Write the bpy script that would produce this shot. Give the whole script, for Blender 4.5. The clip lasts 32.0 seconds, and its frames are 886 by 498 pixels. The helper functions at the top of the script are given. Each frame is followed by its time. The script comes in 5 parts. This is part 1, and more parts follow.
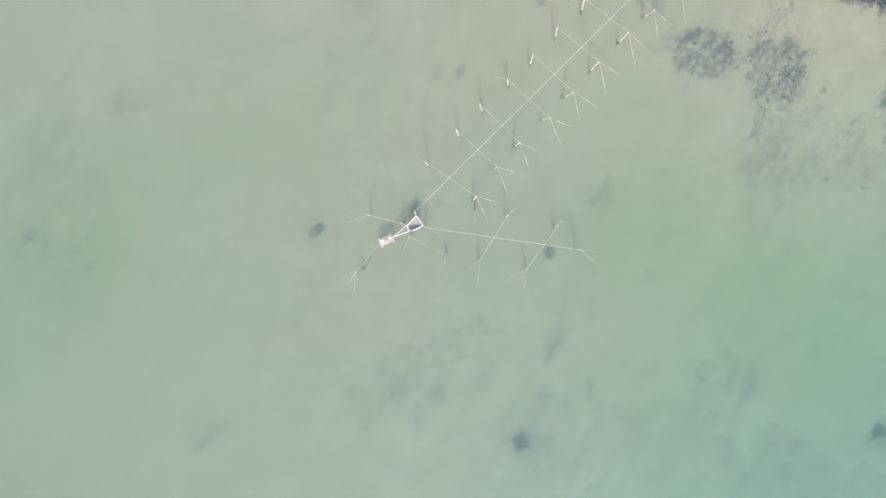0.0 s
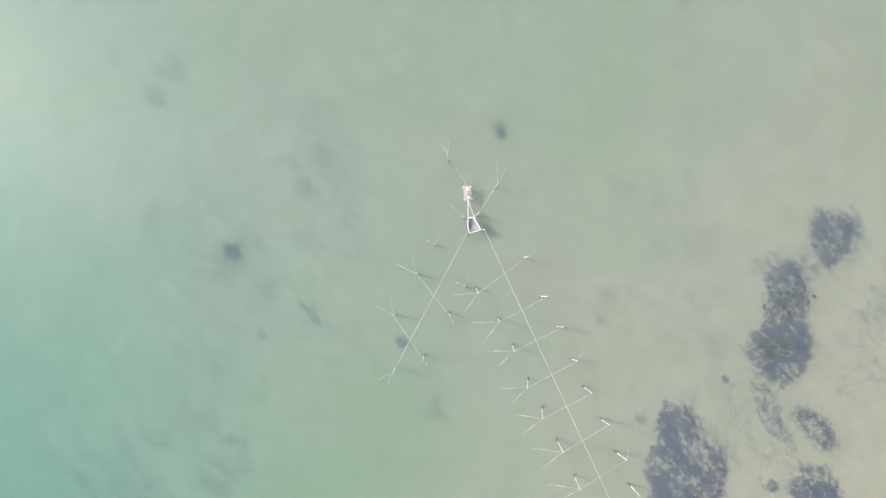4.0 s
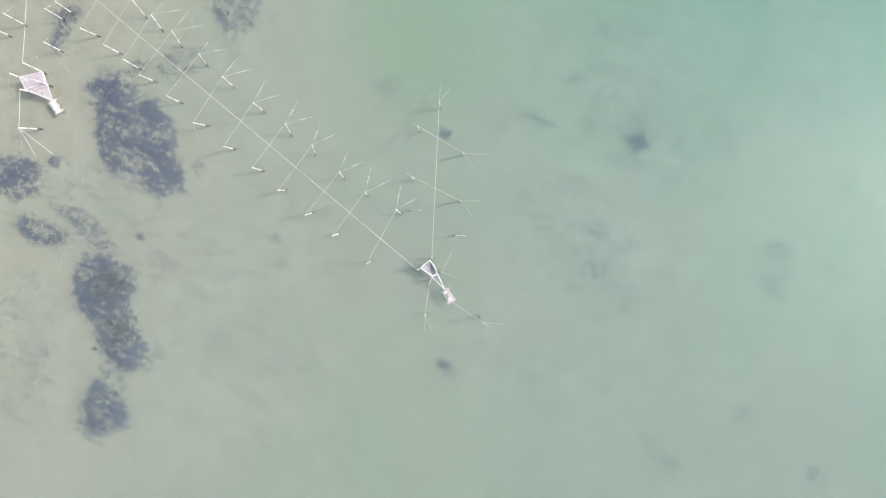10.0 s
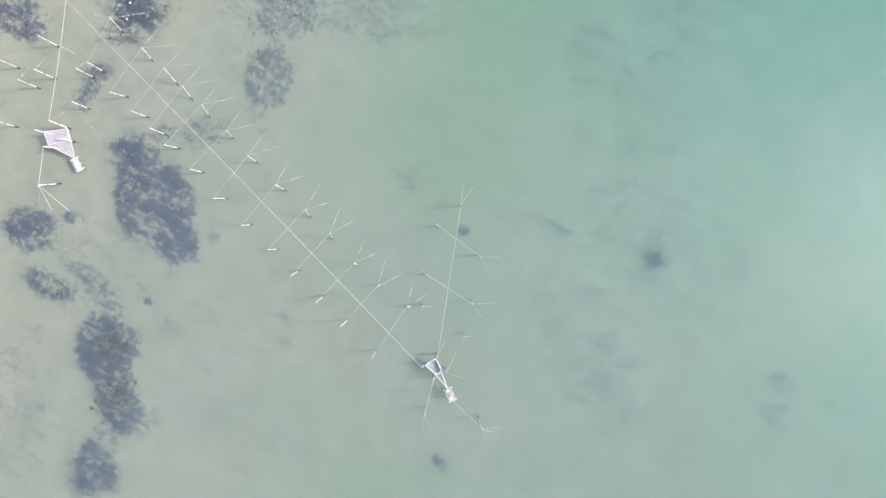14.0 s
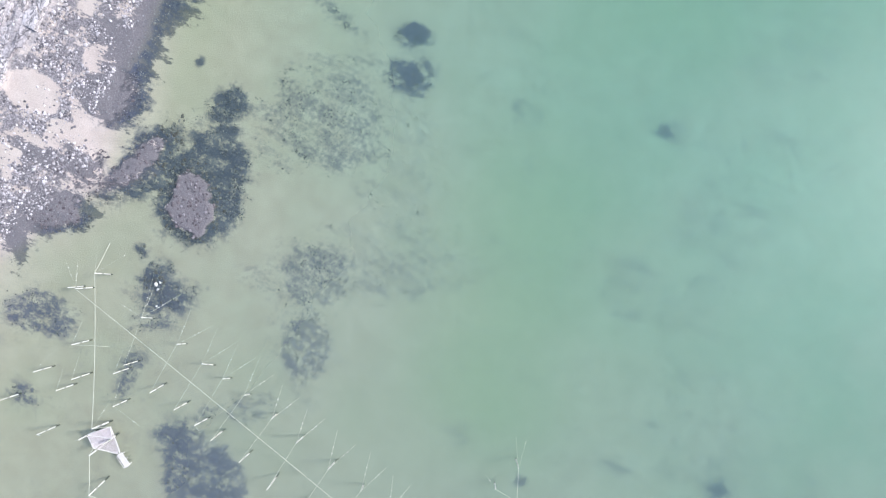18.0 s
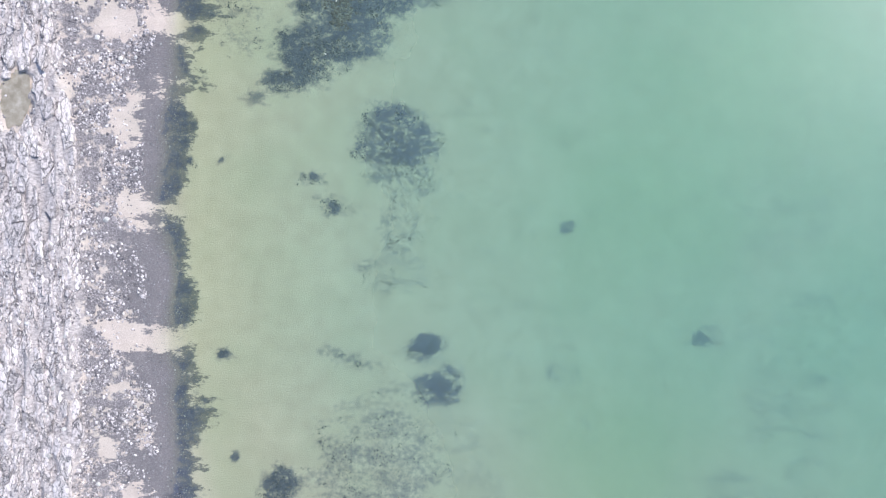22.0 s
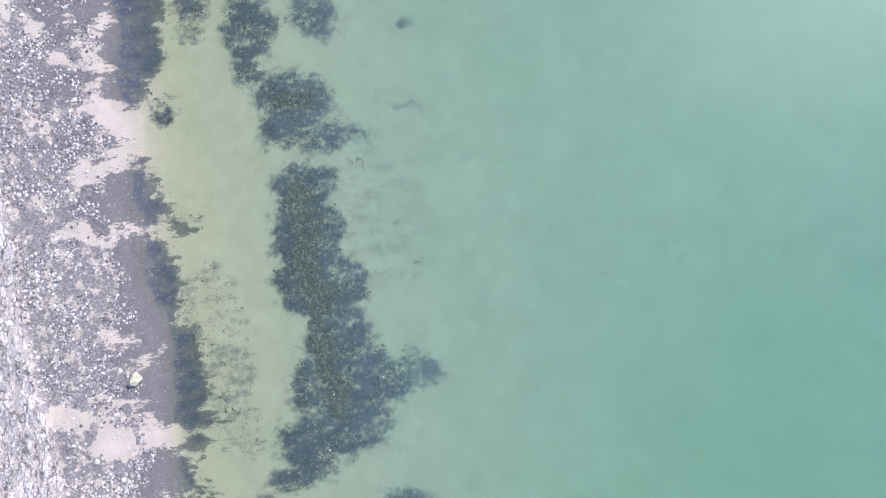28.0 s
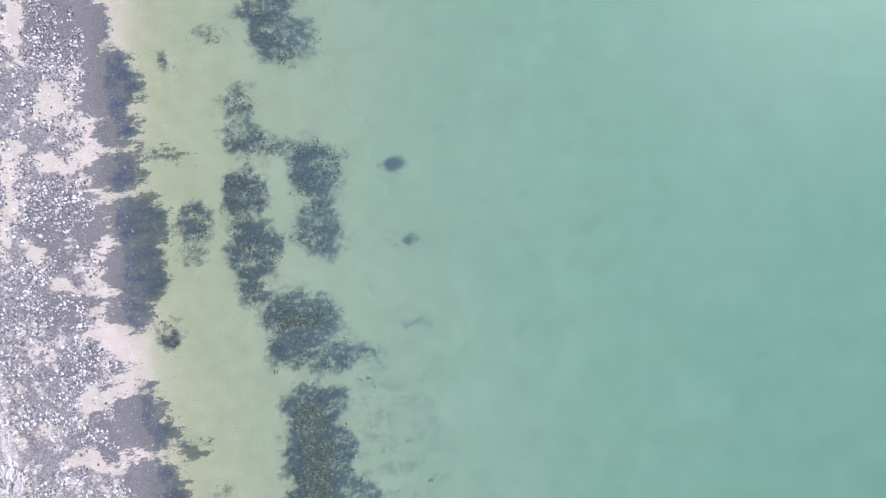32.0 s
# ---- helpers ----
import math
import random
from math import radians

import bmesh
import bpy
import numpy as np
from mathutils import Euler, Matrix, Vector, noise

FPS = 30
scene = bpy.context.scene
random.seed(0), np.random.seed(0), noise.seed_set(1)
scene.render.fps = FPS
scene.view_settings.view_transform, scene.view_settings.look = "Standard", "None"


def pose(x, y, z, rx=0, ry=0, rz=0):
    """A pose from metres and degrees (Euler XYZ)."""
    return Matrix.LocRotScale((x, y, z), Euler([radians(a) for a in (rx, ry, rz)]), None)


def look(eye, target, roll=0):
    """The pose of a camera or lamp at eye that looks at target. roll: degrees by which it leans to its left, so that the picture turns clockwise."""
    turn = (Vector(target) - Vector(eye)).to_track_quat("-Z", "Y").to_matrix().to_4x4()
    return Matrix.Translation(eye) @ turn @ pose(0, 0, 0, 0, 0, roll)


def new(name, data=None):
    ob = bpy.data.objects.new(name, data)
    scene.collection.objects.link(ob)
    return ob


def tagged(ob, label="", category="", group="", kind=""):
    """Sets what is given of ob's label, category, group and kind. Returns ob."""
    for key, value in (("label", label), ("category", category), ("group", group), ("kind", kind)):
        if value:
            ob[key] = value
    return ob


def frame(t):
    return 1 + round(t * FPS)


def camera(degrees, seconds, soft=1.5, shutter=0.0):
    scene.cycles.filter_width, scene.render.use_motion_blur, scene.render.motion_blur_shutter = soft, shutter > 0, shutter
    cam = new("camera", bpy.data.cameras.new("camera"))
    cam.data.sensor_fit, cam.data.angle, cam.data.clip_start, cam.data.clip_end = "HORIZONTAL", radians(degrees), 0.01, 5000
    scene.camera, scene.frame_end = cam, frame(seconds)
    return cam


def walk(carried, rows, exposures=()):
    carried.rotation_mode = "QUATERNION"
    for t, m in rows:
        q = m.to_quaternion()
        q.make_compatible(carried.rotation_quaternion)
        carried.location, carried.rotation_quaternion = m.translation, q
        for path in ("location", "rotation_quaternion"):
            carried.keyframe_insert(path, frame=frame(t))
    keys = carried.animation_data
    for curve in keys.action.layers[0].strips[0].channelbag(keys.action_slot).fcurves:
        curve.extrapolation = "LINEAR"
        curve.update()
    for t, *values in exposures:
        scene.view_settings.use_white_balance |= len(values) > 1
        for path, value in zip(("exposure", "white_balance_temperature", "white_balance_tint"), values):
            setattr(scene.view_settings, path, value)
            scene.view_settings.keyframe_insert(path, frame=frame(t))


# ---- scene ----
# ---- camera ----
cam = camera(73.7, 32.0, soft=1.2)
PATH = [
    (0, 46.08, -96.83, 95.49, -0.34, 0.95, 119.92),
    (0.5, 46.19, -96.61, 95.64, 0.00, 0.98, 135.67),
    (1, 46.16, -96.44, 95.66, 0.26, 0.98, 151.18),
    (1.5, 46.06, -96.34, 95.63, 0.47, 0.84, 165.24),
    (2, 45.85, -96.58, 95.69, 0.47, 0.76, 178.19),
    (2.5, 45.84, -96.87, 95.90, 0.42, 0.60, 190.75),
    (3, 45.90, -97.27, 95.95, 0.29, 0.44, 203.49),
    (3.5, 46.13, -97.61, 95.84, 0.11, 0.23, 216.43),
    (4, 46.34, -97.95, 95.66, -0.07, 0.14, 229.58),
    (4.5, 46.36, -98.35, 95.51, -0.21, 0.21, 242.67),
    (6.5, 46.41, -101.41, 95.89, 0.56, 1.33, 303.54),
    (7, 47.46, -101.40, 95.93, 0.42, 1.46, 321.71),
    (7.5, 48.40, -100.98, 95.94, 0.28, 1.62, 339.63),
    (8, 48.63, -100.52, 95.96, 0.31, 1.51, 355.33),
    (8.5, 48.74, -100.24, 95.84, 0.39, 1.40, 367.94),
    (9, 48.75, -100.06, 95.61, 0.47, 1.32, 378.95),
    (9.5, 48.96, -99.98, 95.57, 0.50, 1.31, 382.93),
    (10, 48.93, -99.84, 95.60, 0.43, 1.23, 384.45),
    (10.5, 48.50, -99.32, 95.53, 0.39, 1.16, 385.48),
    (11, 48.04, -98.49, 95.53, 0.42, 1.09, 386.27),
    (11.5, 47.31, -97.31, 95.51, 0.45, 1.01, 386.79),
    (12, 46.52, -95.82, 95.40, 0.51, 1.06, 387.32),
    (12.5, 45.37, -94.06, 95.43, 0.51, 1.06, 387.88),
    (13, 43.82, -92.06, 95.52, 0.50, 0.99, 388.46),
    (13.5, 41.84, -89.60, 95.63, 0.44, 0.94, 389.45),
    (15.5, 30.93, -76.28, 96.00, 0.39, 0.55, 391.87),
    (16, 27.58, -72.00, 96.06, 0.27, 0.40, 392.23),
    (16.5, 24.02, -67.48, 95.83, 0.11, 0.30, 392.68),
    (17, 21.15, -62.84, 95.39, 0.22, 0.60, 393.09),
    (17.5, 17.98, -57.93, 94.81, 0.25, 0.91, 390.12),
    (18, 14.81, -52.97, 94.31, 0.24, 1.28, 383.82),
    (18.5, 11.87, -48.40, 93.91, 0.38, 1.68, 370.27),
    (19, 9.07, -43.68, 93.62, 0.62, 1.86, 364.18),
    (19.5, 6.56, -38.28, 93.44, 0.71, 1.82, 362.96),
    (20, 4.35, -32.80, 93.14, 0.91, 1.78, 362.74),
    (20.5, 2.95, -27.55, 93.11, 1.13, 1.86, 362.53),
    (21, 1.56, -21.81, 93.07, 1.22, 1.79, 361.97),
    (21.5, 0.58, -15.77, 93.06, 1.19, 1.76, 361.30),
    (22, -0.24, -9.84, 93.08, 1.02, 1.63, 360.74),
    (22.5, -0.86, -4.10, 93.06, 0.90, 1.48, 360.37),
    (23, -1.19, 1.41, 93.13, 0.86, 1.41, 359.98),
    (23.5, -1.32, 6.93, 93.19, 0.68, 1.39, 359.53),
    (24, -1.35, 11.96, 93.05, 0.81, 1.37, 359.24),
    (24.5, -1.13, 16.69, 92.93, 1.04, 1.48, 358.84),
    (25, -1.27, 21.68, 93.15, 0.98, 1.37, 356.34),
    (25.5, -1.33, 27.04, 93.44, 0.72, 1.18, 355.12),
    (26, -1.27, 32.29, 93.64, 0.49, 1.03, 354.68),
    (26.5, -0.70, 37.41, 93.46, 0.32, 1.12, 354.24),
    (28.5, 1.95, 55.24, 92.50, 0.48, 1.43, 353.10),
    (29, 2.39, 59.70, 92.40, 0.41, 1.47, 352.91),
    (29.5, 2.70, 64.29, 92.42, 0.31, 1.36, 352.69),
    (30, 3.08, 68.93, 92.31, 0.10, 1.31, 352.56),
    (30.5, 3.49, 73.45, 92.09, -0.12, 1.35, 352.40),
    (31, 3.74, 77.99, 91.89, -0.35, 1.36, 352.22),
    (31.5, 3.84, 82.30, 91.87, -0.39, 1.28, 352.11),
    (32, 3.99, 86.48, 91.91, -0.36, 1.17, 351.87),
]
walk(cam, [(t, pose(x, y, z, rx, ry, rz)) for t, x, y, z, rx, ry, rz in PATH], [(0, 0.31, 7050, 16), (7, 0.31, 6850, 17), (13, 0.30, 6500, 17), (16, 0.27, 6250, 13), (19, 0.25, 6250, 10), (22, 0.24, 6350, 10), (26, 0.23, 6250, 14), (32, 0.23, 6250, 13)])

# ---- light: a clear sky and a sun that stands over the open water ----
SUN_TURN, SUN_HEIGHT = math.atan2(0.53, 0.85), radians(44)
world = bpy.data.worlds.new("sky")
scene.world = world
world.use_nodes = True
wn = world.node_tree.nodes
sky = wn.new("ShaderNodeTexSky")
sky.sky_type = 'NISHITA'
sky.sun_disc = False
sky.sun_elevation = SUN_HEIGHT
sky.sun_rotation = math.pi / 2 - SUN_TURN
wn["Background"].inputs[1].default_value = 0.15
world.node_tree.links.new(sky.outputs[0], wn["Background"].inputs[0])
lamp = bpy.data.lights.new("sun", 'SUN')
lamp.energy, lamp.angle, lamp.color = 3.4, radians(8), (1.0, 0.95, 0.88)
sun = new("sun", lamp)
sun.matrix_world = look((60 * math.cos(SUN_TURN), 60 * math.sin(SUN_TURN), 60 * math.tan(SUN_HEIGHT)), (0, 0, 0))

# ---- numbers: smooth noise over the plan ----
RNG = np.random.default_rng(7)
LATTICE = RNG.random((256, 256))


def value_noise(x, y, size):
    """Noise from 0 to 1 over the plan, with features about size metres across."""
    u, v = np.asarray(x) / size, np.asarray(y) / size
    i, j = np.floor(u).astype(int), np.floor(v).astype(int)
    a, b = u - i, v - j
    a, b = a * a * (3 - 2 * a), b * b * (3 - 2 * b)
    n = lambda p, q: LATTICE[(i + p) % 256, (j + q) % 256]
    return (n(0, 0) * (1 - a) + n(1, 0) * a) * (1 - b) + (n(0, 1) * (1 - a) + n(1, 1) * a) * b


def rough(x, y, size, octaves=3):
    """Noise of several sizes, about -0.5 to 0.5."""
    out, share, total = 0, 1.0, 0
    for k in range(octaves):
        out = out + share * value_noise(x + 37.7 * k, y - 19.1 * k, size / 2 ** k)
        total += share
        share *= 0.55
    return out / total - 0.5


# ---- the plan of the shallows ----
BEDS, GRAVEL, SANDS, CRESTS, STONY, CLUMPS = [], [], [], [], [], []


def weed_bed(x, y, rx, ry, turn=0, most=9.0):
    BEDS.append((x, y, rx, ry, radians(turn), most))


def wet_gravel(x, y, rx, ry, turn=0, most=9.0):
    GRAVEL.append((x, y, rx, ry, radians(turn), most))


def bare_sand(x, y, rx, ry, turn=0):
    SANDS.append((x, y, rx, ry, radians(turn), 9.0))


def crest(x, y, rx, ry, turn=0):
    CRESTS.append((x, y, rx, ry, radians(turn), 9.0))


def stony_spot(x, y, rx, ry, turn=0):
    STONY.append((x, y, rx, ry, radians(turn), 9.0))


# weed beds round the traps
weed_bed(-12.8, -99.7, 3.7, 3.5, 29)
weed_bed(-5.8, -103.2, 5.6, 5.6, 29)
weed_bed(-0.9, -107.9, 3.8, 4.5, 29)
weed_bed(-0.5, -78.0, 3.0, 5.5, 21, 0.2)
weed_bed(-5.6, -90.1, 3.6, 1.9, 58, 0.2)
weed_bed(-1.7, -129.2, 5.2, 6.0, 29)
weed_bed(3.7, -135.3, 4.3, 5.0, 29)
weed_bed(6.8, -137.2, 3.8, 3.7, 28)
weed_bed(6.5, -147.3, 3.8, 5.4, 28)
weed_bed(-8.6, -121.3, 6.9, 1.9, 166, 0.5)
weed_bed(-14.7, -125.4, 4.2, 2.5, 0)
weed_bed(-22.5, -119.1, 3.3, 3.3, 29)
weed_bed(-18.1, -113.8, 1.3, 0.9, 29)
weed_bed(-25.3, -91.6, 3.2, 1.2, 58, 0.6)
weed_bed(-25.8, -95.1, 1.1, 1.6, 29, 0.6)
weed_bed(-25.0, -83.5, 2.6, 1.6, 29, 0.6)
weed_bed(39.1, -82.6, 0.7, 0.7, 29)
weed_bed(54.7, -117.5, 1.2, 1.2, 28, 0.3)
weed_bed(68.2, -71.2, 1.5, 1.9, 29, 0.2)
weed_bed(0.2, -118.9, 0.4, 0.6, 29)
weed_bed(-11.4, -93.7, 1.9, 1.2, 29, 0.3)
weed_bed(-4.2, -64.0, 10.9, 4.9, 33, -0.6)
weed_bed(7.8, -59.5, 15.4, 4.1, 33, -0.7)
weed_bed(-1.6, -78.7, 6.3, 8.1, 33, -0.9)
weed_bed(-9.4, -43.1, 13.5, 5.3, 33, -0.5)
weed_bed(55.4, -26.0, 13.4, 5.0, 53, -0.7)
weed_bed(36.7, -22.0, 1.6, 1.3, 33, 0.6)
weed_bed(14.4, -27.1, 0.9, 0.9, 3, 0.6)
weed_bed(16.2, -28.2, 2.0, 1.4, 3, -0.4)
weed_bed(37.6, -22.0, 1.1, 1.1, 4, 0.7)
weed_bed(39.5, -22.1, 3.6, 1.6, 4, -0.4)
weed_bed(19.7, -36.3, 0.7, 0.7, 4, 0)
weed_bed(67.7, -71.3, 1.2, 1.2, 170, 0.5)
weed_bed(67.0, -70.6, 2.7, 3.6, 170, -0.5)
weed_bed(70.3, -59.8, 8.3, 3.6, 171, -0.9)
weed_bed(80.8, -65.0, 1.3, 1.2, 20, -0.4)
weed_bed(98.0, -84.0, 1.3, 1.3, 20, -0.3)
weed_bed(21.0, -129.1, 12.7, 2.7, 14, -0.9)
weed_bed(-12.7, -117.2, 8.8, 5.5, 169, -0.7)
weed_bed(-8.2, -118.6, 14.0, 2.7, 166, -0.5)
weed_bed(-11.0, -104.9, 3.5, 8.9, 38)
weed_bed(-16.0, -98.7, 2.1, 1.7, 28)
weed_bed(5.9, -148.3, 4.2, 5.1, 29, 0.2)
# weed round the islets
weed_bed(-27.2, -62.4, 6.5, 8.2, 30)
weed_bed(-24.5, -56.1, 3.8, 7.6, 30)
weed_bed(-36.2, -61.0, 7.3, 3.5, 72)
weed_bed(-45.7, -73.1, 5.0, 3.3, 30)
weed_bed(-46.2, -65.3, 4.1, 3.3, 30)
weed_bed(-45.0, -52.1, 5.3, 4.6, 30)
weed_bed(-28.7, -46.3, 3.4, 3.3, 30)
weed_bed(-31.6, -73.4, 1.5, 1.4, 30)
weed_bed(-27.3, -76.8, 3.1, 2.7, 30)
weed_bed(-25.0, -79.2, 4.7, 2.7, 30)
weed_bed(-42.7, -89.6, 6.2, 3.6, 10, 0.6)
weed_bed(-39.8, -103.0, 2.0, 2.0, 30)
weed_bed(-4.2, -65.8, 5.3, 4.4, 30, 0.15)
weed_bed(-1.2, -77.2, 3.6, 5.6, 20, 0.3)
weed_bed(-2.8, -30.0, 3.9, 3.6, 30, 0.7)
weed_bed(-11.6, -41.2, 7.6, 6.7, 30, -0.1)
weed_bed(9.4, -57.4, 9.1, 4.1, 15, -0.5)
weed_bed(37.7, -21.7, 1.2, 1.1, 30, 0.5)
weed_bed(-25.9, -95.0, 1.3, 2.0, 30, 0.3)
weed_bed(-25.9, -90.5, 2.4, 1.1, 50, 0.3)
weed_bed(-23.1, -118.8, 4.5, 3.5, 9)
# weed off the middle of the shore
weed_bed(-10.8, 9.7, 6.7, 5.3, 2)
weed_bed(-9.2, 3.7, 5.3, 2.3, 2, 0.2)
weed_bed(-10.2, -4.3, 2.7, 4.0, 2, -0.1)
weed_bed(-10.8, -12.0, 4.8, 2.7, 2, -0.2)
weed_bed(-5.2, -24.0, 2.7, 1.8, 2, 0.9)
weed_bed(-2.5, -30.4, 3.3, 2.9, 2, 0.4)
weed_bed(-12.6, -43.5, 9.8, 5.3, 2, 0)
weed_bed(-15.2, -34.8, 7.1, 2.7, 22, -0.5)
weed_bed(-28.5, -46.1, 4.0, 3.2, 2, 0.7)
weed_bed(-26.9, -54.3, 5.3, 5.4, 2)
weed_bed(-37.2, -25.5, 0.9, 0.5, 2)
weed_bed(-20.7, -1.7, 2.2, 0.7, 162, 0.6)
weed_bed(-23.7, 3.0, 0.7, 0.4, 2)
weed_bed(16.9, -4.6, 1.4, 1.2, 2, 0.3)
weed_bed(38.0, -21.8, 1.8, 1.2, 3, 0.4)
weed_bed(-17.4, -25.6, 2.7, 0.9, 162, 0.2)
weed_bed(-20.8, -39.1, 1.4, 0.5, 2)
weed_bed(54.9, -28.1, 5.5, 15.9, 178, -0.9)
weed_bed(50.5, 2.9, 6.3, 7.0, 2, -0.9)
weed_bed(-42.9, 5.3, 0.6, 0.4, 2)
weed_bed(-38.3, 5.4, 0.4, 0.5, 2)
# the long reef
weed_bed(-21.6, 64.9, 5.3, 4.1, 175)
weed_bed(-21.5, 57.6, 6.0, 5.7, 175)
weed_bed(-20.4, 48.4, 7.6, 5.9, 175)
weed_bed(-18.7, 39.2, 6.5, 5.9, 175)
weed_bed(-15.6, 33.1, 8.3, 5.0, 175)
weed_bed(-7.0, 33.6, 3.8, 3.2, 175, 0.6)
weed_bed(-18.9, 25.3, 7.8, 4.5, 10)
weed_bed(-26.9, 19.3, 5.5, 2.7, 20)
weed_bed(-33.5, 16.2, 1.6, 1.1, 175, 0.3)
weed_bed(-19.0, 72.8, 6.6, 2.8, 175)
weed_bed(-12.5, 71.2, 2.3, 0.9, 175)
weed_bed(-37.4, 40.2, 4.0, 11.7, 3, -0.45)
weed_bed(-36.1, 35.5, 3.2, 5.4, 175, -0.1)
weed_bed(-35.1, 27.2, 2.7, 3.6, 175, -0.4)
weed_bed(-10.8, 10.4, 6.4, 5.1, 175)
weed_bed(-9.0, 2.5, 4.6, 2.7, 175, -0.1)
weed_bed(-8.2, 56.3, 6.4, 8.3, 175, -0.5)
weed_bed(-41.1, 46.9, 2.2, 4.5, 175, -0.25)
weed_bed(-5.1, 54.7, 4.2, 5.5, 175, -0.6)
# the northern reef
weed_bed(-18.0, 122.7, 5.3, 4.1, 173)
weed_bed(-20.0, 127.2, 4.7, 3.2, 173)
weed_bed(-27.0, 112.7, 2.7, 3.7, 172, 0.5)
weed_bed(-26.4, 107.9, 3.6, 2.9, 172, 0.6)
weed_bed(-21.4, 105.4, 3.0, 1.2, 172, 0.3)
weed_bed(-16.1, 101.2, 4.4, 4.9, 172)
weed_bed(-16.8, 92.5, 3.9, 4.9, 172)
weed_bed(-27.8, 98.6, 3.5, 5.4, 172, 1)
weed_bed(-27.3, 90.4, 4.1, 5.6, 172)
weed_bed(-28.7, 83.9, 3.1, 2.0, 171)
weed_bed(-21.6, 78.9, 6.6, 4.4, 171)
weed_bed(-22.3, 73.8, 5.1, 3.3, 171)
weed_bed(-14.1, 71.4, 3.1, 0.9, 171, 0.5)
weed_bed(-22.5, 63.8, 4.7, 3.9, 171)
weed_bed(-21.7, 54.7, 5.6, 4.9, 171)
weed_bed(-35.9, 95.9, 3.1, 2.9, 172, 0.6)
weed_bed(-36.7, 90.8, 1.3, 2.0, 172, 0.4)
weed_bed(-37.3, 121.7, 1.2, 1.3, 173)
weed_bed(-3.7, 100.3, 1.5, 1.4, 172)
weed_bed(-3.9, 75.4, 1.4, 1.1, 171, 0.1)
weed_bed(-3.3, 88.3, 1.2, 0.5, 172, 0.1)
weed_bed(-29.8, 124.7, 2.5, 1.1, 173, -0.1)
weed_bed(-42.7, 78.6, 1.9, 2.5, 171, 0.8)
weed_bed(-9.4, 65.6, 4.9, 5.0, 171, -0.5)
# thin weed far out
weed_bed(74.8, -156.7, 8.8, 14.1, 119, -0.75)
weed_bed(79.5, -157.9, 1.6, 1.3, 120, 0.1)
weed_bed(70.9, -93.6, 8.3, 4.5, 150, -0.55)
weed_bed(60.9, -88.7, 7.2, 2.4, 150, -0.5)
weed_bed(68.6, -87.5, 1.3, 1.8, 121, -0.1)
weed_bed(66.0, -64.2, 23.2, 5.3, 131, -0.7)
weed_bed(68.8, -71.9, 1.5, 1.0, 121, 0.2)
weed_bed(42.7, -47.6, 5.2, 3.5, 121, -0.5)
weed_bed(36.8, -21.3, 1.2, 1.9, 101, 0.3)
weed_bed(51.8, -74.5, 1.4, 2.0, 120, -0.1)
weed_bed(93.2, -117.0, 1.9, 1.1, 150, 0)
weed_bed(29.5, -128.6, 1.1, 0.9, 119, -0.1)
weed_bed(53.2, -154.8, 2.1, 2.4, 119, -0.3)
weed_bed(1.3, -61.4, 4.3, 7.8, 109, -0.45)
weed_bed(28.0, -79.6, 1.6, 1.0, 150, -0.1)
weed_bed(50.0, -28.7, 10.3, 3.5, 122, -0.6)
weed_bed(66.7, -65.9, 11.9, 9.0, 180, -0.65)
weed_bed(51.9, -74.2, 3.1, 1.1, 20, -0.2)
weed_bed(61.5, -80.9, 2.4, 0.9, 20, -0.3)
weed_bed(67.6, -87.3, 3.2, 0.9, 20, -0.2)
weed_bed(73.3, -87.2, 2.2, 1.2, 20, -0.2)
weed_bed(72.6, -93.3, 3.4, 1.9, 180, -0.3)
weed_bed(98.2, -83.1, 2.5, 1.7, 20, 0)
weed_bed(95.9, -78.0, 1.9, 1.3, 20, -0.1)
weed_bed(116.0, -108.1, 1.0, 1.2, 19, 0.2)
weed_bed(93.8, -116.6, 1.5, 1.0, 19, 0)
weed_bed(101.3, -104.1, 1.0, 1.0, 19, 0)
weed_bed(27.4, -80.1, 1.6, 0.9, 170, -0.2)
weed_bed(20.4, -110.3, 0.5, 0.6, 20, 0.3)
weed_bed(5.0, -104.1, 0.5, 0.5, 20, 0.2)
weed_bed(-11.6, -140.4, 5.4, 8.2, 19, -0.6)
weed_bed(-7.6, -148.8, 4.5, 5.6, 19, -0.5)
weed_bed(53.4, -26.3, 11.6, 6.3, 74, -0.45)
weed_bed(51.5, -1.4, 8.1, 5.3, 33, -0.6)
weed_bed(54.0, -40.1, 3.6, 1.8, 53, -0.4)
weed_bed(3.5, -61.2, 10.9, 3.6, 18, -0.35)
weed_bed(-15.8, -41.8, 7.1, 3.6, 33, -0.1)
weed_bed(1.0, -47.4, 5.4, 6.2, 33, -0.6)
# wet gravel along the shore
wet_gravel(-49.0, -12.8, 5.5, 8.5, 4)
wet_gravel(-44.1, -16.3, 2.5, 3.8, 4)
wet_gravel(-47.5, -8.6, 4.3, 2.7, 4)
wet_gravel(-45.6, -29.4, 4.3, 5.3, 4)
wet_gravel(-44.9, -37.6, 3.7, 5.4, 4)
wet_gravel(-45.0, -46.9, 4.3, 6.4, 4)
wet_gravel(-44.4, -53.2, 3.5, 3.6, 4)
wet_gravel(-40.6, -33.7, 1.6, 1.3, 4)
wet_gravel(-44.5, -27.0, 2.7, 2.7, 4)
wet_gravel(-51.2, -65.4, 6.7, 2.4, 174)
wet_gravel(-45.2, -72.2, 4.9, 3.6, 4)
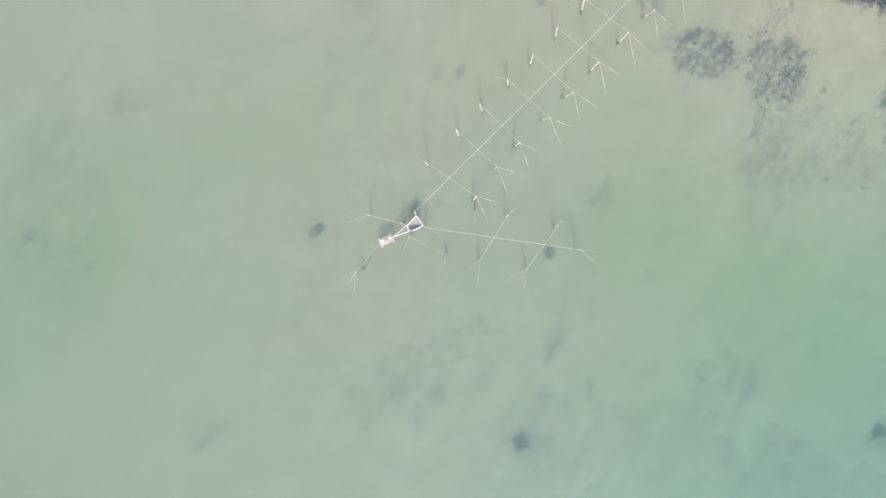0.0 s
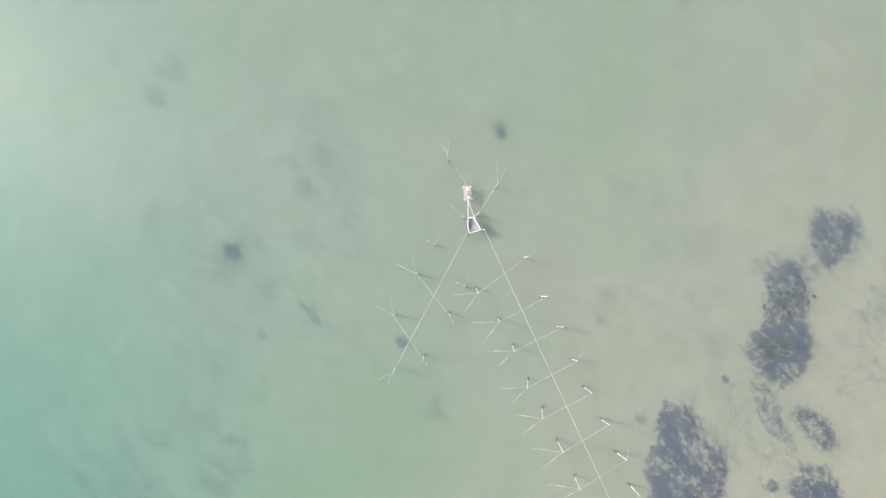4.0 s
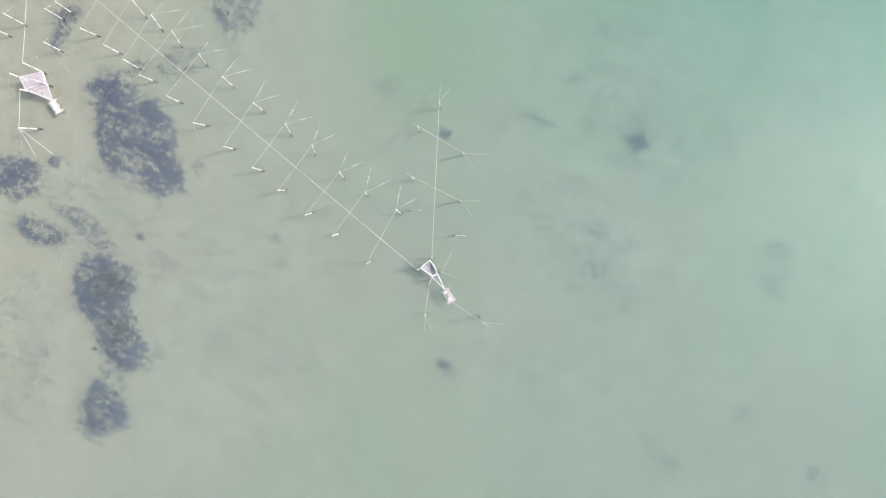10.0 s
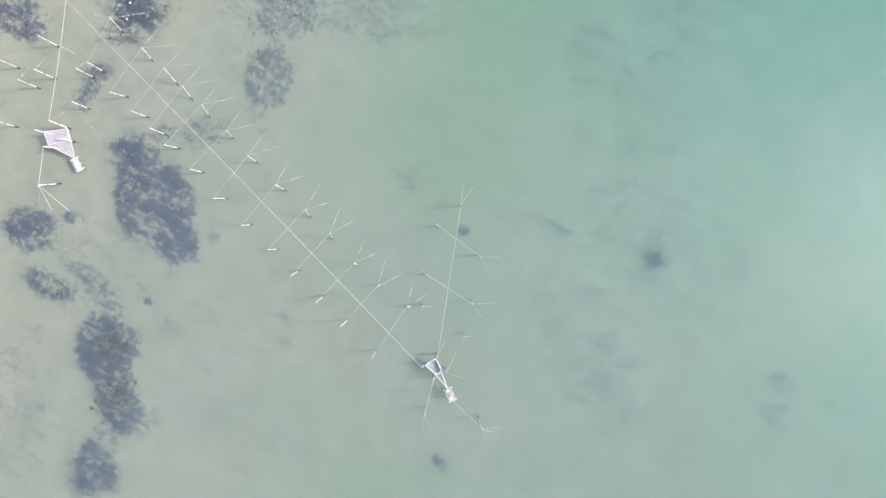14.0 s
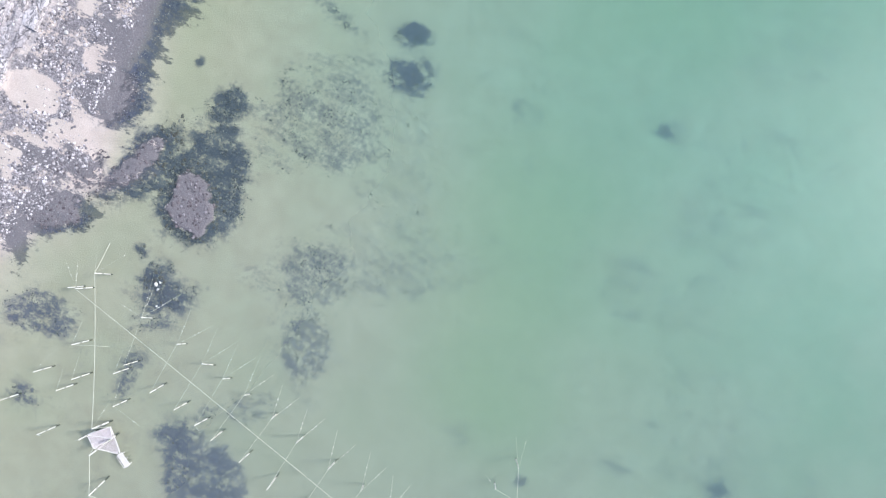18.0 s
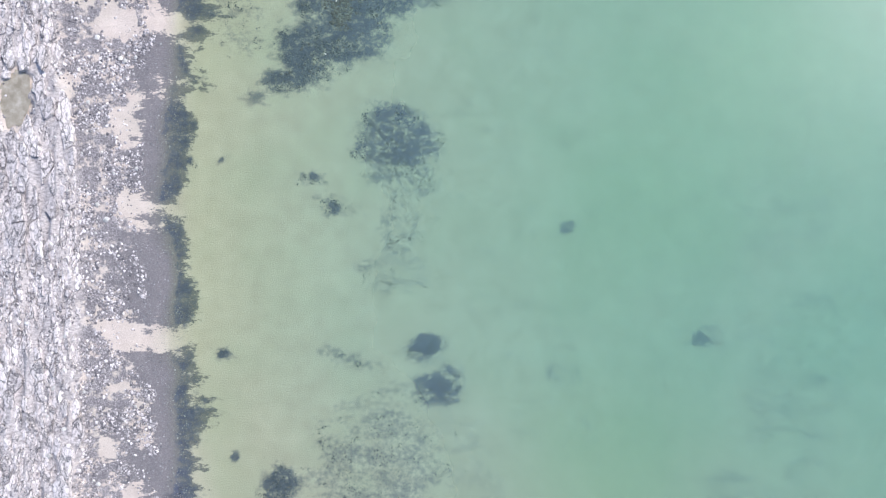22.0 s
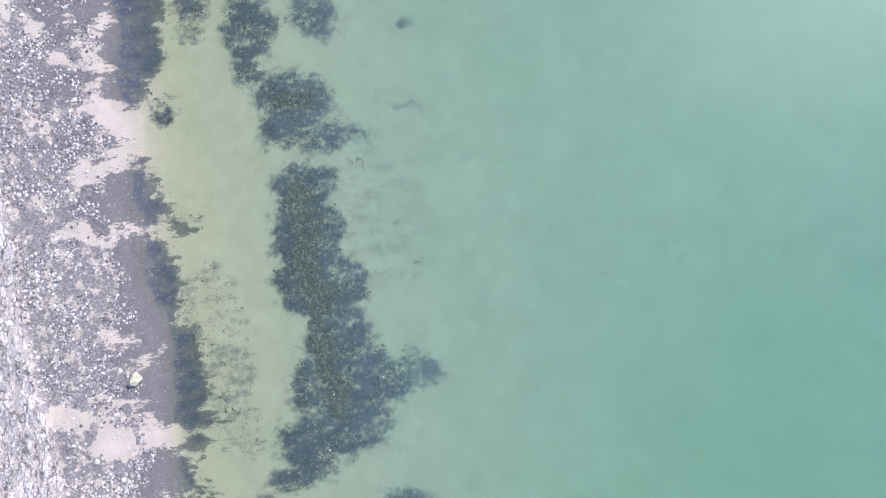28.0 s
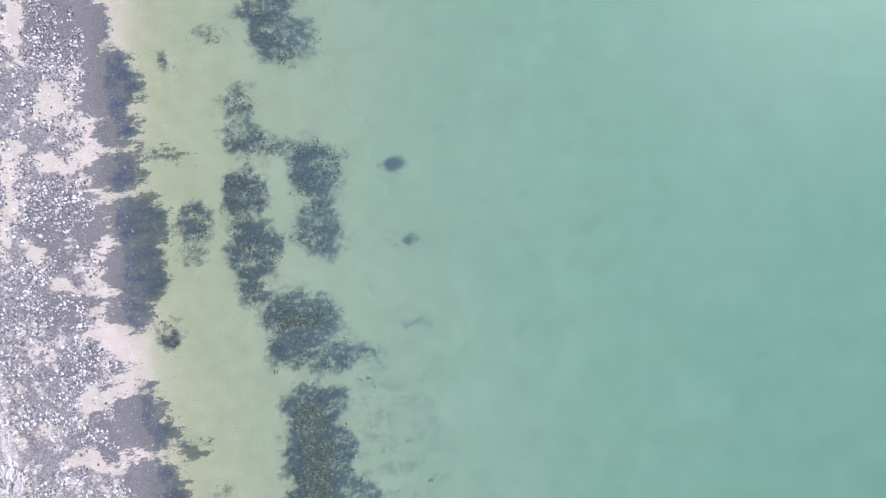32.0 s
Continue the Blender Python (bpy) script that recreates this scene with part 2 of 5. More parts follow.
wet_gravel(-51.0, -79.0, 2.6, 4.5, 4)
# wet gravel along the shore
wet_gravel(-48.9, 6.6, 4.8, 9.3, 2)
wet_gravel(-47.6, -7.2, 4.2, 3.4, 2)
wet_gravel(-46.2, -16.7, 4.2, 5.5, 2)
wet_gravel(-47.4, -28.0, 5.5, 3.2, 2)
wet_gravel(-45.6, -36.0, 5.1, 5.4, 2)
wet_gravel(-41.7, -33.7, 2.2, 1.3, 162)
wet_gravel(-47.0, -44.2, 5.8, 5.6, 2)
wet_gravel(-46.2, -52.5, 5.1, 4.5, 2)
wet_gravel(-48.2, 17.8, 6.2, 1.6, 2)
wet_gravel(-53.0, -11.8, 3.5, 5.3, 2, 0.2)
wet_gravel(-53.6, -39.9, 2.7, 5.4, 2, 0)
# wet gravel along the shore
wet_gravel(-48.5, 68.0, 3.1, 3.3, 175)
wet_gravel(-48.3, 63.9, 4.5, 3.4, 175)
wet_gravel(-42.7, 61.1, 3.1, 0.9, 165)
wet_gravel(-46.6, 51.0, 4.3, 7.9, 175)
wet_gravel(-49.1, 47.6, 5.3, 8.1, 175)
wet_gravel(-43.8, 39.4, 3.6, 5.9, 175)
wet_gravel(-46.2, 34.7, 6.2, 5.4, 175)
wet_gravel(-42.6, 29.6, 4.0, 2.0, 175)
wet_gravel(-42.9, 25.8, 2.7, 1.8, 175)
wet_gravel(-48.8, 21.3, 5.3, 4.7, 175)
wet_gravel(-44.6, 17.7, 2.5, 1.3, 175)
wet_gravel(-47.5, 11.6, 4.0, 5.1, 175)
wet_gravel(-49.2, 3.1, 5.1, 5.7, 175)
wet_gravel(-53.2, 41.7, 3.6, 7.2, 175, 0.1)
# wet gravel along the shore
wet_gravel(-50.9, 128.8, 6.1, 5.7, 173)
wet_gravel(-46.4, 119.2, 4.7, 6.1, 173)
wet_gravel(-46.0, 112.4, 3.5, 3.1, 172)
wet_gravel(-40.1, 107.1, 3.7, 1.2, 164)
wet_gravel(-47.2, 105.4, 4.1, 2.9, 172)
wet_gravel(-55.6, 98.1, 6.0, 6.7, 172)
wet_gravel(-45.3, 96.6, 4.9, 5.3, 172)
wet_gravel(-46.0, 89.4, 5.3, 5.2, 172)
wet_gravel(-48.3, 83.5, 4.0, 2.7, 171)
wet_gravel(-57.8, 84.8, 4.8, 3.0, 171)
wet_gravel(-56.0, 76.0, 3.4, 3.1, 171)
wet_gravel(-50.7, 74.6, 1.6, 1.0, 171)
wet_gravel(-49.5, 67.7, 2.9, 3.4, 171)
wet_gravel(-54.7, 64.4, 4.4, 3.6, 171)
wet_gravel(-43.2, 61.5, 2.7, 1.0, 161)
wet_gravel(-48.7, 56.2, 5.4, 3.8, 171)
# bare sand among the stones
bare_sand(-53.3, 10.6, 2.5, 2.3, 2)
bare_sand(-51.7, -1.3, 3.1, 2.2, 2)
bare_sand(-53.2, -21.8, 4.6, 2.3, 2)
bare_sand(-47.2, -24.2, 3.5, 1.1, 2)
bare_sand(-51.0, -47.2, 2.2, 2.7, 2)
bare_sand(-55.0, -40.4, 2.0, 2.3, 2)
bare_sand(-67.2, -58.8, 4.4, 2.7, 2)
bare_sand(-52.7, -30.9, 1.3, 0.9, 2)
bare_sand(-50.1, -4.0, 3.5, 1.1, 2)
bare_sand(-63.4, 16.5, 1.3, 2.0, 2)
bare_sand(-53.3, 71.2, 4.2, 2.1, 32)
bare_sand(-56.2, 60.8, 2.0, 2.2, 175)
bare_sand(-49.4, 60.8, 4.5, 0.8, 175)
bare_sand(-53.9, 43.8, 3.2, 1.6, 175)
bare_sand(-54.3, 34.0, 3.7, 0.9, 175)
bare_sand(-55.9, 27.5, 3.3, 3.2, 175)
bare_sand(-46.8, 28.0, 1.8, 1.8, 175)
bare_sand(-53.9, 10.8, 2.5, 3.8, 175)
bare_sand(-63.5, 32.3, 4.4, 1.6, 175)
bare_sand(-67.6, 36.8, 1.3, 4.5, 175)
bare_sand(-46.9, 17.6, 4.0, 0.7, 175)
bare_sand(-59.8, 130.1, 1.8, 4.0, 173)
bare_sand(-55.5, 117.4, 2.1, 2.8, 172)
bare_sand(-56.4, 108.1, 4.3, 1.5, 172)
bare_sand(-50.8, 101.9, 2.1, 0.8, 172)
bare_sand(-57.9, 89.3, 1.3, 1.7, 171)
bare_sand(-51.3, 79.4, 5.4, 1.4, 156)
bare_sand(-54.4, 71.4, 3.9, 2.0, 28)
bare_sand(-58.0, 61.5, 2.1, 1.3, 171)
bare_sand(-64.0, 103.8, 1.0, 10.1, 172)
bare_sand(-60.4, 93.8, 2.2, 1.1, 132)
bare_sand(-55.6, 94.9, 1.1, 1.4, 172)
bare_sand(-52.3, -23.3, 4.1, 2.2, 169)
bare_sand(-47.6, -23.5, 3.5, 0.9, 4)
bare_sand(-58.3, -57.4, 4.4, 3.6, 4)
bare_sand(-46.3, -58.3, 5.3, 2.4, 159)
bare_sand(-54.0, -63.9, 5.3, 1.3, 4)
bare_sand(-57.4, -67.7, 2.2, 2.7, 4)
bare_sand(-49.8, -60.9, 3.5, 1.8, 4)
bare_sand(-45.1, -81.7, 5.4, 3.5, 30)
bare_sand(-39.7, -73.8, 2.7, 2.0, 30)
# the near edge of the long reef
weed_bed(-24.8, 32.1, 2.3, 5.4, 6)
weed_bed(-26.7, 23.7, 4.1, 4.1, 356)
weed_bed(-23.4, 30.7, 4.1, 3.4, 355)
# lone clumps, dark to their edges
for spot in ((-37.8, -25.1, 1.0), (-5.4, -23.5, 2.3), (-3.1, -29.9, 2.1), (16.7, -4.5, 1.2), (37.7, -21.8, 1.3), (-23.9, 3.3, 0.7), (-20.3, -1.8, 1.2),
             (-35.7, -41.5, 0.8), (-43.7, 5.6, 0.6), (-38.6, 5.5, 0.5), (-3.8, 100.5, 1.4), (39.2, -82.6, 0.9), (0.1, -118.9, 0.7), (-18.2, -113.7, 1.2), (54.5, -117.4, 0.9), (68.5, -71.2, 1.5), (-3.4, 88.6, 0.9)):
    CLUMPS.append((spot[0], spot[1], spot[2], 0.85 * spot[2], 0.0, 9.0))
# reef crests that stand clear of the water
# the round islet and the gravel bars beside it
crest(-37.8, -60.3, 7.4, 2.2, 66)
weed_bed(-37.8, -60.3, 8.3, 3.3, 66)
wet_gravel(-49.2, -65.2, 6.3, 2.2, 1)
wet_gravel(-47.7, -73.6, 5.6, 3.9, 43)
crest(-27.4, -63.2, 4.2, 6.1, 38)
weed_bed(-25.7, -59.9, 6.0, 9.2, 23)
weed_bed(-25.4, -78.9, 4.8, 2.6, 18)
weed_bed(-27.9, -77.2, 3.0, 3.2, 33)
weed_bed(-37.1, -59.0, 3.1, 6.6, 346)
crest(-27.5, -77.2, 1.1, 1.3, 30)
crest(-45.8, -73.2, 3.6, 2.4, 30)
crest(-46.2, -65.3, 3.1, 2.4, 30)
stony_spot(-9.5, -103.2, 1.1, 0.9, 29)
stony_spot(-22.1, 57.6, 2.3, 5.5, 175)
stony_spot(-21.6, 47.6, 1.6, 5.4, 175)
stony_spot(-20.3, 31.2, 1.6, 2.7, 175)
stony_spot(-21.5, 38.6, 1.3, 3.6, 175)
stony_spot(-21.5, 78.4, 1.6, 0.6, 171)
stony_spot(-22.6, 62.8, 1.3, 2.1, 171)
stony_spot(-22.6, 54.8, 1.9, 3.2, 171)
# a brackish pool in the ledge
bare_sand(-71.3, 14.7, 2.9, 5.6, 5)
POOL = [(-71.3, 14.7, 3.0, 5.6, radians(5), 9.0)]

def ragged(x, y):
    """Places shifted a little, so that the outlines of the spots run unevenly."""
    x, y = np.asarray(x, float), np.asarray(y, float)
    return x + 3.2 * rough(x, y, 3.6) + 1.6 * rough(x + 50, y, 0.9, 2), y + 2.6 * rough(x - 90, y, 3.0) + 1.4 * rough(x, y + 70, 0.8, 2)


def field(spots, x, y, shifted=False):
    """How far inside the nearest of the spots a place lies, in metres; below 0 outside."""
    x, y = (x, y) if shifted else ragged(x, y)
    out = np.full(x.shape, -3.0)
    for cx, cy, rx, ry, turn, most in spots:
        reach = max(rx, ry) + 3.5
        near = (np.abs(x - cx) < reach) & (np.abs(y - cy) < reach)
        if not near.any():
            continue
        dx, dy = x[near] - cx, y[near] - cy
        u, v = dx * math.cos(turn) + dy * math.sin(turn), dy * math.cos(turn) - dx * math.sin(turn)
        d = (1 - np.sqrt((u / rx) ** 2 + (v / ry) ** 2)) * min(rx, ry)
        out[near] = np.maximum(out[near], np.minimum(d, most))
    return np.clip(out, -3, 3)


SHORE_Y = [-400.0, -119.5, -99.6, -85.6, -71.3, -65.7, -58.8, -47.9, -20.1, 2.7, 37.4, 66.6, 93.5, 128.0, 160.0, 400.0]
SHORE_X = [-110.0, -79.8, -65.5, -53.4, -45.2, -42.7, -45.5, -45.5, -47.9, -49.0, -47.3, -49.6, -49.4, -47.7, -42.0, -40.0]
LEDGE_Y = [-400.0, -69.7, -39.9, -10.1, 9.7, 24.6, 44.5, 69.6, 100.3, 400.0]
LEDGE_X = [-90.0, -63.8, -59.3, -60.2, -61.8, -64.3, -66.6, -67.9, -72.5, -74.0]


def shore_x(y):
    return np.interp(y, SHORE_Y, SHORE_X)


def bed_height(x, y):
    """The height of land and sea bed; the water stands at 0."""
    off = x - shore_x(y) + 5 * rough(x, y, 6)
    sx, sy = ragged(x, y)
    sea = -0.12 - 0.045 * np.maximum(off, 0) ** 0.8
    sea = np.maximum(sea, -1.5) + 0.25 * rough(x, y, 9)
    land = 0.05 + 0.055 * np.maximum(-off, 0) + 0.22 * rough(x, y, 2.5)
    k = np.clip(off / 5 + 0.5, 0, 1)
    z = land * (1 - k) + sea * k
    z = z + np.clip(field(BEDS, sx, sy, True) / 2, 0, 1) * (0.18 + 0.3 * rough(x, y, 1.2))
    c = np.clip(field(CRESTS, sx, sy, True) / 1.0, 0, 1)
    z = np.where(off > -2, np.maximum(z, z * (1 - c) + c * (0.16 + 0.3 * rough(x, y, 1.0))), z)
    pool = np.clip(field(POOL, sx, sy, True) + 0.3, 0, 1)
    ledge = (1 - pool) * np.clip((np.interp(y, LEDGE_Y, LEDGE_X) - x + 2.5 * rough(x, y, 5)) / 1.6, 0, 1)
    strata = value_noise(x * 2.6 + 3 * value_noise(x, y, 6), y * 0.5, 2.2)
    z = z + ledge * (0.35 + 0.9 * np.floor(strata * 5) / 5 + 0.25 * rough(x, y, 0.9))
    return z, ledge


# ---- materials ----
def material(name):
    m = bpy.data.materials.new(name)
    m.use_nodes = True
    nt = m.node_tree
    return m, nt, nt.nodes["Principled BSDF"]


def link(nt, a, b):
    nt.links.new(a, b)


def node(nt, kind, **inputs):
    n = nt.nodes.new(kind)
    for key, value in inputs.items():
        n.inputs[key.replace("_", " ")].default_value = value
    return n


def ramp(nt, source, stops):
    r = nt.nodes.new("ShaderNodeValToRGB")
    e = r.color_ramp.elements
    while len(e) < len(stops):
        e.new(0.5)
    for k, (p, c) in zip(e, stops):
        k.position, k.color = p, (*c, 1)
    link(nt, source, r.inputs[0])
    return r.outputs[0]


def noise_tex(nt, scale, detail=5, roughness=0.6):
    n = node(nt, "ShaderNodeTexNoise", Scale=scale, Detail=detail, Roughness=roughness)
    link(nt, nt.nodes.new("ShaderNodeTexCoord").outputs["Object"], n.inputs["Vector"])
    return n.outputs["Fac"]


def mix(nt, factor, a, b):
    n = nt.nodes.new("ShaderNodeMix")
    n.data_type = 'RGBA'
    link(nt, factor, n.inputs[0])
    for socket, value in ((n.inputs[6], a), (n.inputs[7], b)):
        if isinstance(value, tuple):
            socket.default_value = (*value, 1)
        else:
            link(nt, value, socket)
    return n.outputs[2]


def calc(nt, op, a, b=0.0, clamp=False):
    n = nt.nodes.new("ShaderNodeMath")
    n.operation, n.use_clamp = op, clamp
    for socket, value in zip(n.inputs, (a, b)):
        if isinstance(value, (int, float)):
            socket.default_value = value
        else:
            link(nt, value, socket)
    return n.outputs[0]


def attribute(nt, name):
    a = nt.nodes.new("ShaderNodeAttribute")
    a.attribute_name = name
    return a.outputs["Fac"]


def bump(nt, bsdf, height, distance, strength=1.0):
    b = node(nt, "ShaderNodeBump", Strength=strength, Distance=distance)
    link(nt, height, b.inputs["Height"])
    link(nt, b.outputs[0], bsdf.inputs["Normal"])


def plain(name, stops, scale, rough_value=0.7, relief=0.01, per_island=False, per_object=False, spread=0.5):
    """A surface whose colour wanders through the stops, by grain and from piece to piece."""
    m, nt, bsdf = material(name)
    grain = noise_tex(nt, scale)
    fac = grain
    if per_island:
        fac = calc(nt, 'ADD', calc(nt, 'MULTIPLY', grain, 1 - spread), calc(nt, 'MULTIPLY', nt.nodes.new("ShaderNodeNewGeometry").outputs["Random Per Island"], spread))
    if per_object:
        fac = calc(nt, 'ADD', calc(nt, 'MULTIPLY', grain, 1 - spread), calc(nt, 'MULTIPLY', nt.nodes.new("ShaderNodeObjectInfo").outputs["Random"], spread))
    link(nt, ramp(nt, fac, stops), bsdf.inputs["Base Color"])
    bsdf.inputs["Roughness"].default_value = rough_value
    if relief:
        bump(nt, bsdf, grain, relief)
    return m


def streaked(nt, scale, sx, sy, detail=6, roughness=0.65):
    """Noise drawn out along the run of the waves."""
    tc, mp = nt.nodes.new("ShaderNodeTexCoord"), nt.nodes.new("ShaderNodeMapping")
    mp.inputs["Scale"].default_value = (sx, sy, 1)
    n = node(nt, "ShaderNodeTexNoise", Scale=scale, Detail=detail, Roughness=roughness)
    link(nt, tc.outputs["Object"], mp.inputs[0])
    link(nt, mp.outputs[0], n.inputs["Vector"])
    return n.outputs["Fac"]


def make_ground_material():
    m, nt, bsdf = material("sand_and_rock")
    swell = noise_tex(nt, 0.07, 4, 0.55)
    sand = ramp(nt, noise_tex(nt, 0.35, 6), [(0.3, (0.60, 0.505, 0.455)), (0.7, (0.71, 0.615, 0.565))])
    fine = streaked(nt, 2.6, 0.7, 1.3, 6, 0.7)
    grit = noise_tex(nt, 7.0, 3, 0.7)
    stain = streaked(nt, 0.42, 0.55, 1.6)
    sand = mix(nt, calc(nt, 'MULTIPLY', calc(nt, 'SUBTRACT', fine, 0.35), 0.5, True), sand, (0.48, 0.415, 0.385))
    sand = mix(nt, calc(nt, 'MULTIPLY', calc(nt, 'SUBTRACT', swell, 0.45), 2.2, True), sand, (0.56, 0.52, 0.45))
    sand = mix(nt, attribute(nt, "film"), sand, (0.50, 0.53, 0.40))
    # dry shingle of the shore
    shingle = ramp(nt, calc(nt, 'ADD', calc(nt, 'MULTIPLY', grit, 0.6), calc(nt, 'MULTIPLY', noise_tex(nt, 2.6, 4, 0.7), 0.4)), [(0.36, (0.09, 0.082, 0.092)), (0.5, (0.25, 0.23, 0.243)), (0.63, (0.56, 0.52, 0.54))])
    patchy = noise_tex(nt, 0.55, 6, 0.65)
    on_land = calc(nt, 'ADD', attribute(nt, "shingle"), calc(nt, 'MULTIPLY', calc(nt, 'SUBTRACT', patchy, 0.5), 6.0))
    colour = mix(nt, calc(nt, 'ADD', calc(nt, 'MULTIPLY', on_land, 2.0), 0.5, True), sand, shingle)
    # dark wet gravel
    wet = ramp(nt, grit, [(0.3, (0.150, 0.140, 0.150)), (0.55, (0.228, 0.212, 0.226)), (0.75, (0.39, 0.365, 0.38))])
    edge = calc(nt, 'MULTIPLY', calc(nt, 'SUBTRACT', fine, 0.5), 4.5)
    wide = calc(nt, 'MULTIPLY', calc(nt, 'SUBTRACT', stain, 0.5), 8.0)
    both = calc(nt, 'ADD', edge, wide)
    g = calc(nt, 'ADD', attribute(nt, "gravel"), both)
    colour = mix(nt, calc(nt, 'ADD', calc(nt, 'MULTIPLY', g, 2.0), 0.5, True), colour, wet)
    # weed turf on the bed, thinning out into specks at its edges and in gaps
    speck = noise_tex(nt, 1.15, 4, 0.72)
    gaps = streaked(nt, 0.33, 0.6, 1.5, 5, 0.65)
    mottle = calc(nt, 'ADD', calc(nt, 'MULTIPLY', calc(nt, 'SUBTRACT', speck, 0.5), 3.0), calc(nt, 'MULTIPLY', calc(nt, 'SUBTRACT', gaps, 0.5), 2.3))
    turf = ramp(nt, speck, [(0.3, (0.072, 0.074, 0.172)), (0.52, (0.118, 0.120, 0.238)), (0.72, (0.24, 0.225, 0.335))])
    turf = mix(nt, calc(nt, 'MULTIPLY', attribute(nt, "dry"), 0.95), turf, ramp(nt, speck, [(0.3, (0.033, 0.046, 0.100)), (0.5, (0.062, 0.080, 0.155)), (0.75, (0.18, 0.185, 0.25))]))
    turf = mix(nt, calc(nt, 'MULTIPLY', attribute(nt, "bared"), 0.9), turf, ramp(nt, speck, [(0.3, (0.062, 0.060, 0.066)), (0.5, (0.105, 0.100, 0.108)), (0.75, (0.23, 0.215, 0.225))]))
    drift = streaked(nt, 0.06, 0.6, 1.9, 4, 0.6)
    thin = calc(nt, 'SUBTRACT', calc(nt, 'MULTIPLY', calc(nt, 'SUBTRACT', drift, 0.52), 9.0), 1.25)
    thin = calc(nt, 'MINIMUM', calc(nt, 'SUBTRACT', thin, calc(nt, 'MULTIPLY', attribute(nt, "dry"), 5.0)), -1.2)
    w = calc(nt, 'ADD', calc(nt, 'MULTIPLY', calc(nt, 'MAXIMUM', attribute(nt, "weed"), thin), calc(nt, 'ADD', 0.38, calc(nt, 'MULTIPLY', attribute(nt, "dry"), 0.17))), calc(nt, 'ADD', mottle, 0.40))
    cover = calc(nt, 'MULTIPLY', calc(nt, 'ADD', calc(nt, 'MULTIPLY', calc(nt, 'SUBTRACT', w, 0.5), 1.25), 0.5, True), 0.94)
    # thin growth outside the beds covers the sand only in part
    thick = calc(nt, 'ADD', calc(nt, 'MULTIPLY', attribute(nt, "weed"), 0.45), 0.72, True)
    thick = calc(nt, 'MAXIMUM', thick, calc(nt, 'ADD', calc(nt, 'MULTIPLY', attribute(nt, "dry"), 0.35), 0.36))
    cover = calc(nt, 'MULTIPLY', cover, thick)
    colour = mix(nt, cover, colour, turf)
    # pale bedrock
    rock = ramp(nt, fine, [(0.3, (0.20, 0.183, 0.187)), (0.6, (0.60, 0.55, 0.56))])
    colour = mix(nt, attribute(nt, "ledge"), colour, rock)
    link(nt, colour, bsdf.inputs["Base Color"])
    bsdf.inputs["Roughness"].default_value = 0.85
    bump(nt, bsdf, calc(nt, 'ADD', grit, fine), 0.07)
    return m


